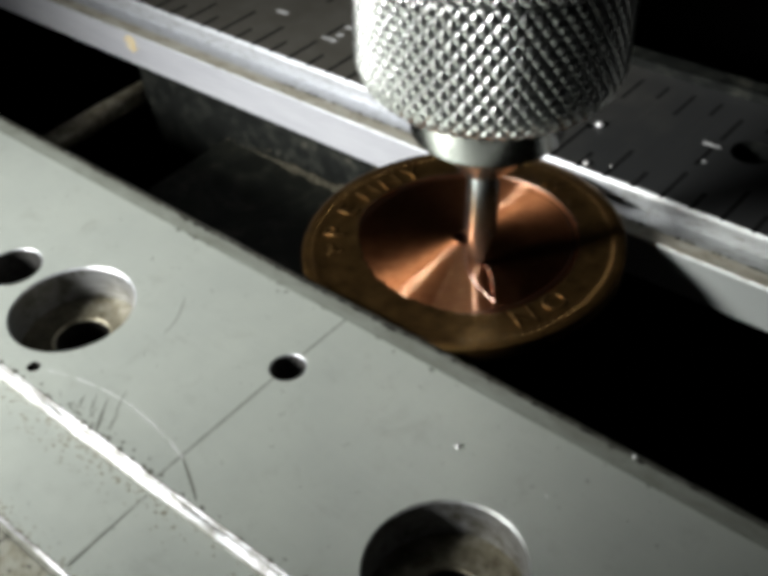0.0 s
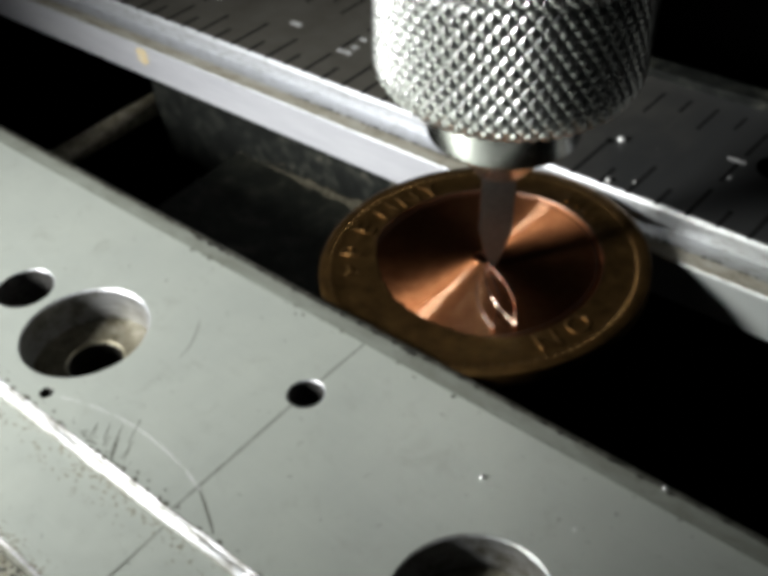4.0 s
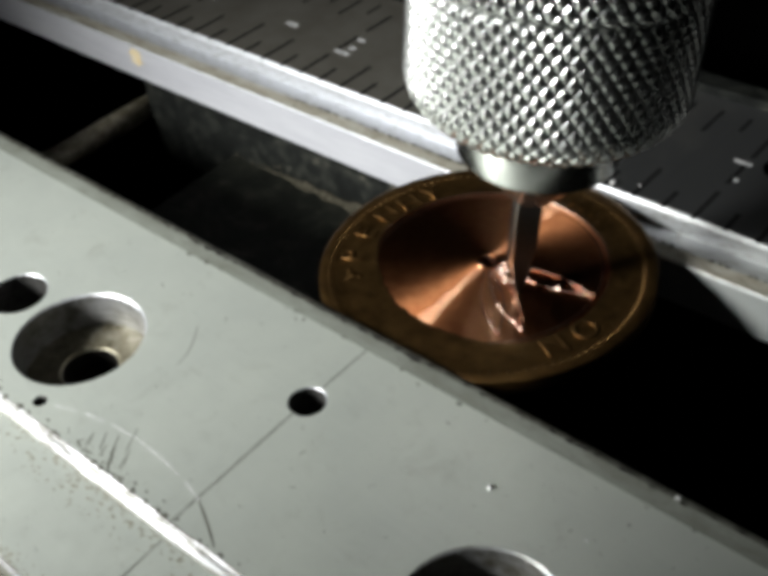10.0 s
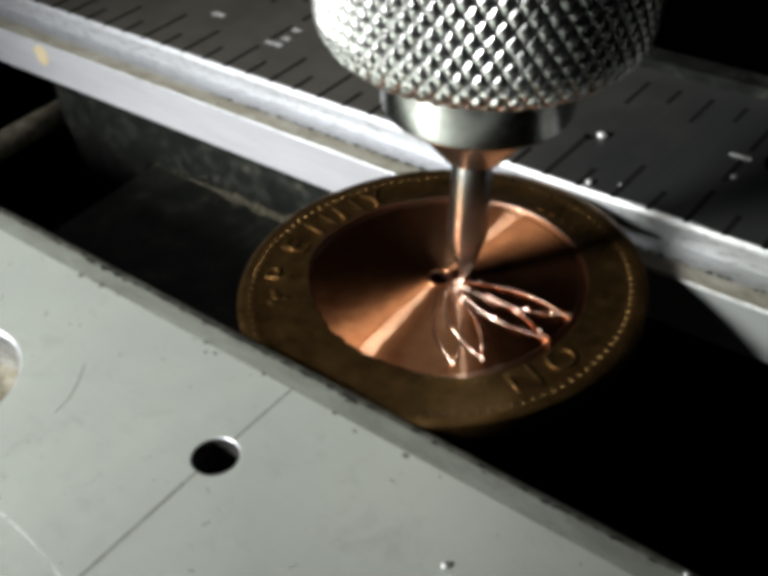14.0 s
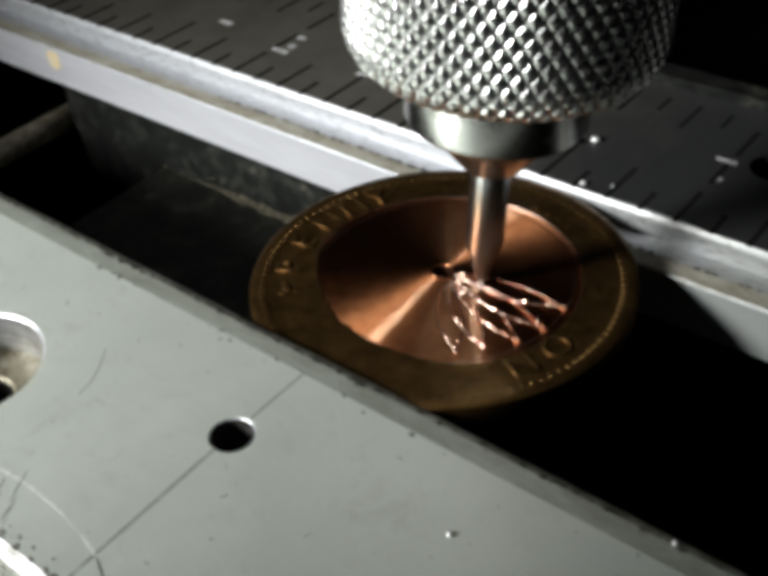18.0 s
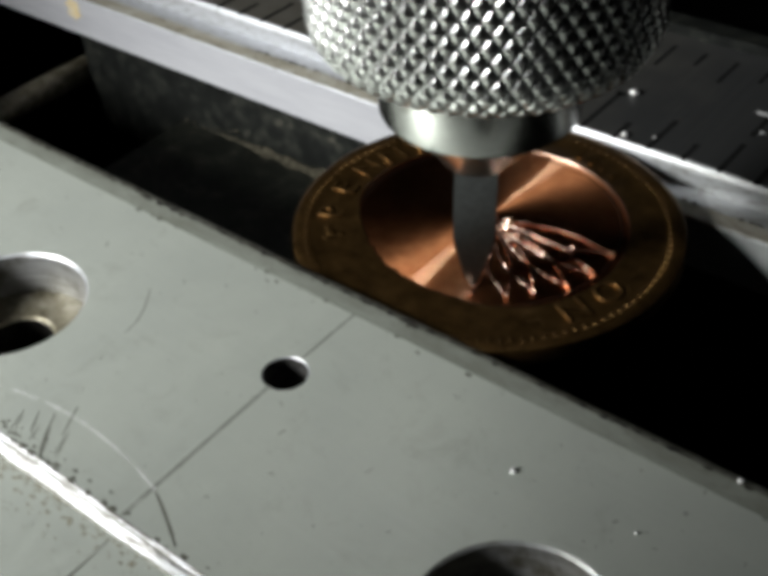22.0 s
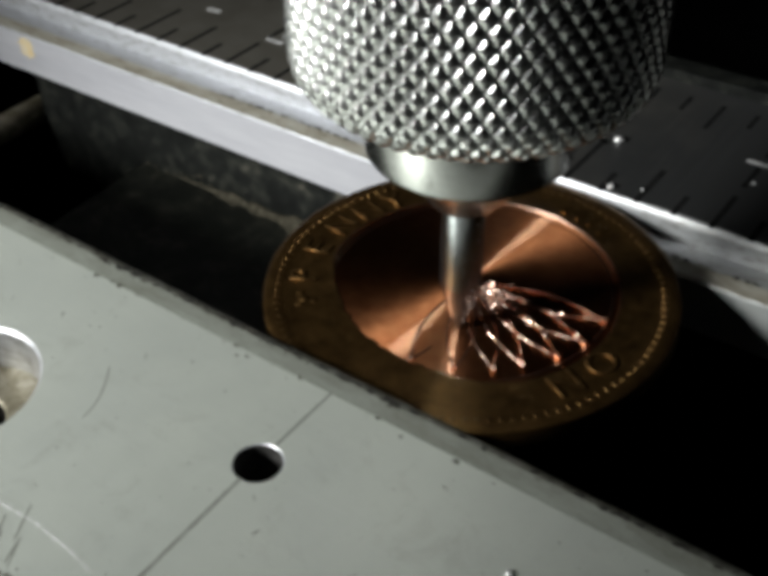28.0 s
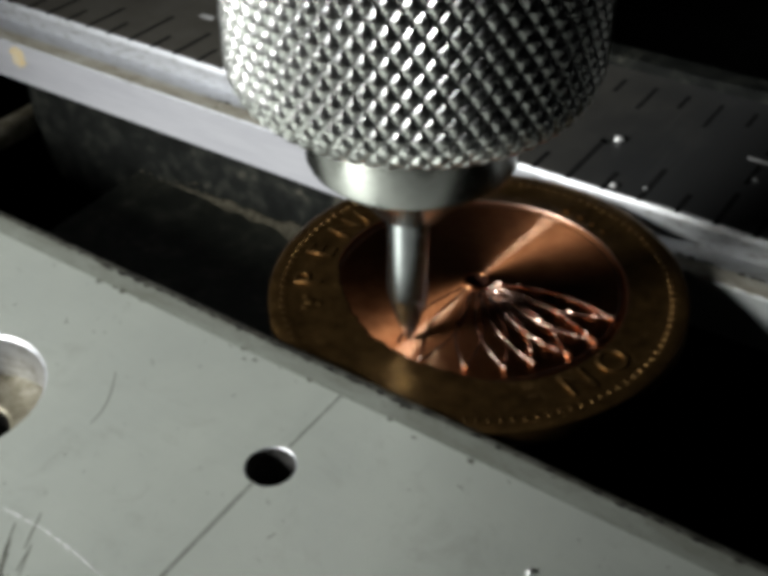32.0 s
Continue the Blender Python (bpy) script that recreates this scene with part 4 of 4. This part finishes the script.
bm.faces.new(rows[0][::-1])
bmesh.ops.recalc_face_normals(bm, faces=bm.faces[:])
part("cutter", bm, [SHANK, BIT], chuck, "grey half-round engraving cutter", smooth=35)

# ---- small loose chips ----
for x, y, z, s in ((16.0, -21.2, ZP, 0.22), (27.1, -14.0, ZP - 0.1, 0.20), (0.45, 23.5, ZS, 0.42), (12.1, -39.9, ZP - 0.95, 0.5), (24, -21, ZP, 0.12), (3.2, 16.5, ZS, 0.3), (-12, 15.9, ZS, 0.25), (5.5, 17.6, ZS, 0.14)):
    chip = thing("metal_chip", "tiny pale metal chip lying on the jaw", "chip", "metal chips", at=at_mm(x, y, z + s * 0.5))
    bm = bmesh.new()
    bmesh.ops.create_icosphere(bm, subdivisions=2, radius=s)
    for v in bm.verts:
        v.co *= 1 + 0.35 * noise.noise(v.co * 3 / s + Vector((x, y, 0)))
        v.co.z *= 0.6
    part("chip_body", bm, CHIP, chip, smooth=60)


# ---- what moves ----
def tool(x, y, turn, lean):
    tilt = Matrix.Rotation(radians(lean), 4, Vector((-0.68, 0.73, 0)))
    return at_mm(x, y, 0.02) @ tilt @ pose(0, 0, 0, 0, 0, turn)


def motions():
    walk(chuck, [
        (0, tool(3.74, -2.27, 104, 3.6)), (0.167, tool(4.30, -2.67, 56, 3.6)), (0.333, tool(4.87, -3.08, 7, 3.5)), (0.5, tool(5.43, -3.48, -41, 3.5)),
        (1, tool(6.23, -5.25, -61, 3.5)), (1.5, tool(7.14, -6.70, -65, 3.6)), (2, tool(5.23, -6.09, -72, 3.7)), (2.5, tool(3.38, -4.45, -77, 3.9)),
        (3, tool(1.63, -2.39, -76, 4.1)), (3.5, tool(1.52, -0.94, -70, 4.3)), (4, tool(1.53, -0.51, -54, 4.6)), (4.6, tool(2.43, -1.13, -34, 5.0)),
        (5, tool(4.63, -0.75, -21, 5.3)), (5.5, tool(6.68, -0.34, -5, 5.6)), (6, tool(8.37, 0.04, -5, 5.8)), (6.5, tool(10.31, 0.55, 5, 5.7)),
        (6.75, tool(10.02, 0.76, 50, 5.6)), (7, tool(9.72, 0.98, 95, 5.5)), (7.5, tool(7.45, 1.61, 105, 5.2)), (8, tool(5.69, 1.05, 115, 5.1)),
        (8.5, tool(3.58, 1.06, 115, 5.1)), (9, tool(1.55, 0.53, 104, 5.2)), (9.25, tool(1.95, 0.42, 44, 5.2)), (9.5, tool(2.35, 0.32, -16, 5.4)),
        (10, tool(4.92, -1.88, -11, 5.6)), (10.5, tool(6.68, -2.23, -8, 5.9)), (11, tool(8.33, -1.99, -6, 6.1)), (11.5, tool(10.20, -2.10, 3, 6.1)),
        (11.8, tool(10.03, -1.69, 48, 6.1)), (12, tool(9.86, -1.31, 93, 6.0)), (12.5, tool(7.69, -0.24, 103, 5.8)), (13, tool(5.43, 0.84, 103, 5.4)),
        (13.5, tool(3.32, 1.61, 108, 5.2)), (14, tool(1.54, 1.08, 102, 5.0)), (14.2, tool(2.05, 0.43, 42, 5.1)), (14.5, tool(2.54, -0.24, -18, 5.2)),
        (15.1, tool(5.37, -2.76, 14, 5.6)), (15.8, tool(8.76, -4.08, 52, 5.9)), (16.2, tool(9.76, -4.12, 73, 5.9)), (16.5, tool(9.40, -3.45, 90, 5.9)),
        (17, tool(7.71, -1.45, 100, 5.8)), (17.5, tool(5.63, -0.47, 110, 5.3)), (18, tool(3.37, 0.53, 115, 4.7)), (18.5, tool(2.38, 0.54, 130, 3.8)),
        (18.8, tool(2.00, 0.42, 182, 3.4)), (19, tool(1.68, 0.28, 235, 3.1)), (19.5, tool(2.48, -1.36, 301, 2.4)), (20, tool(3.80, -3.16, 311, 1.9)),
        (20.5, tool(3.75, -4.04, 310, 1.6)), (21, tool(4.47, -6.24, 310, 1.4)), (21.5, tool(4.28, -7.51, 309, 1.2)), (22, tool(3.76, -7.67, 305, 1.1)),
        (22.5, tool(2.50, -5.96, 310, 1.7)), (23, tool(1.04, -3.54, 311, 2.4)), (23.5, tool(0.69, -1.89, 309, 2.8)), (23.8, tool(0.12, -0.98, 379, 2.9)),
        (24, tool(-0.51, -0.07, 449, 3.0)), (24.5, tool(-0.13, -1.37, 459, 2.9)), (25, tool(-0.45, -3.13, 458, 2.7)), (25.5, tool(-0.09, -5.57, 458, 2.5)),
        (26, tool(0.01, -7.43, 457, 2.3)), (26.6, tool(0.62, -8.97, 457, 2.0)), (27.1, tool(1.87, -8.48, 457, 1.8)), (27.5, tool(2.17, -6.99, 457, 1.6)),
        (28, tool(2.15, -4.87, 457, 1.5)), (28.5, tool(1.81, -2.76, 457, 1.3)), (29, tool(0.79, -1.29, 468, 1.2)), (29.2, tool(0.33, -0.73, 528, 1.2)),
        (29.5, tool(-0.12, -0.18, 587, 1.2)), (30, tool(-1.24, -3.05, 592, 1.3)), (30.5, tool(-1.22, -4.63, 627, 1.5)), (31, tool(-1.43, -6.53, 616, 1.6)),
        (31.5, tool(-1.65, -7.59, 621, 1.8)), (31.7, tool(-1.31, -7.78, 683, 1.8)), (31.8, tool(-0.98, -7.96, 744, 1.9)), (32, tool(-0.64, -8.15, 806, 1.9)),
    ])
    for ob, x, y, z, when in BURRS:
        low, up = at_mm(x, y, z - 0.75), at_mm(x, y, z)
        if when <= 0.05:
            walk(ob, [(0, up), (32, up)])
        elif when >= 31.9:
            walk(ob, [(0, low), (32, low)])
        else:
            a, b = max(when - 0.06, 0.0), min(when + 0.12, 31.95)
            rows = [(0, low), (a, low), (b, up), (32, up)] if a > 0.02 else [(0, low), (b, up), (32, up)]
            walk(ob, rows)


motions()
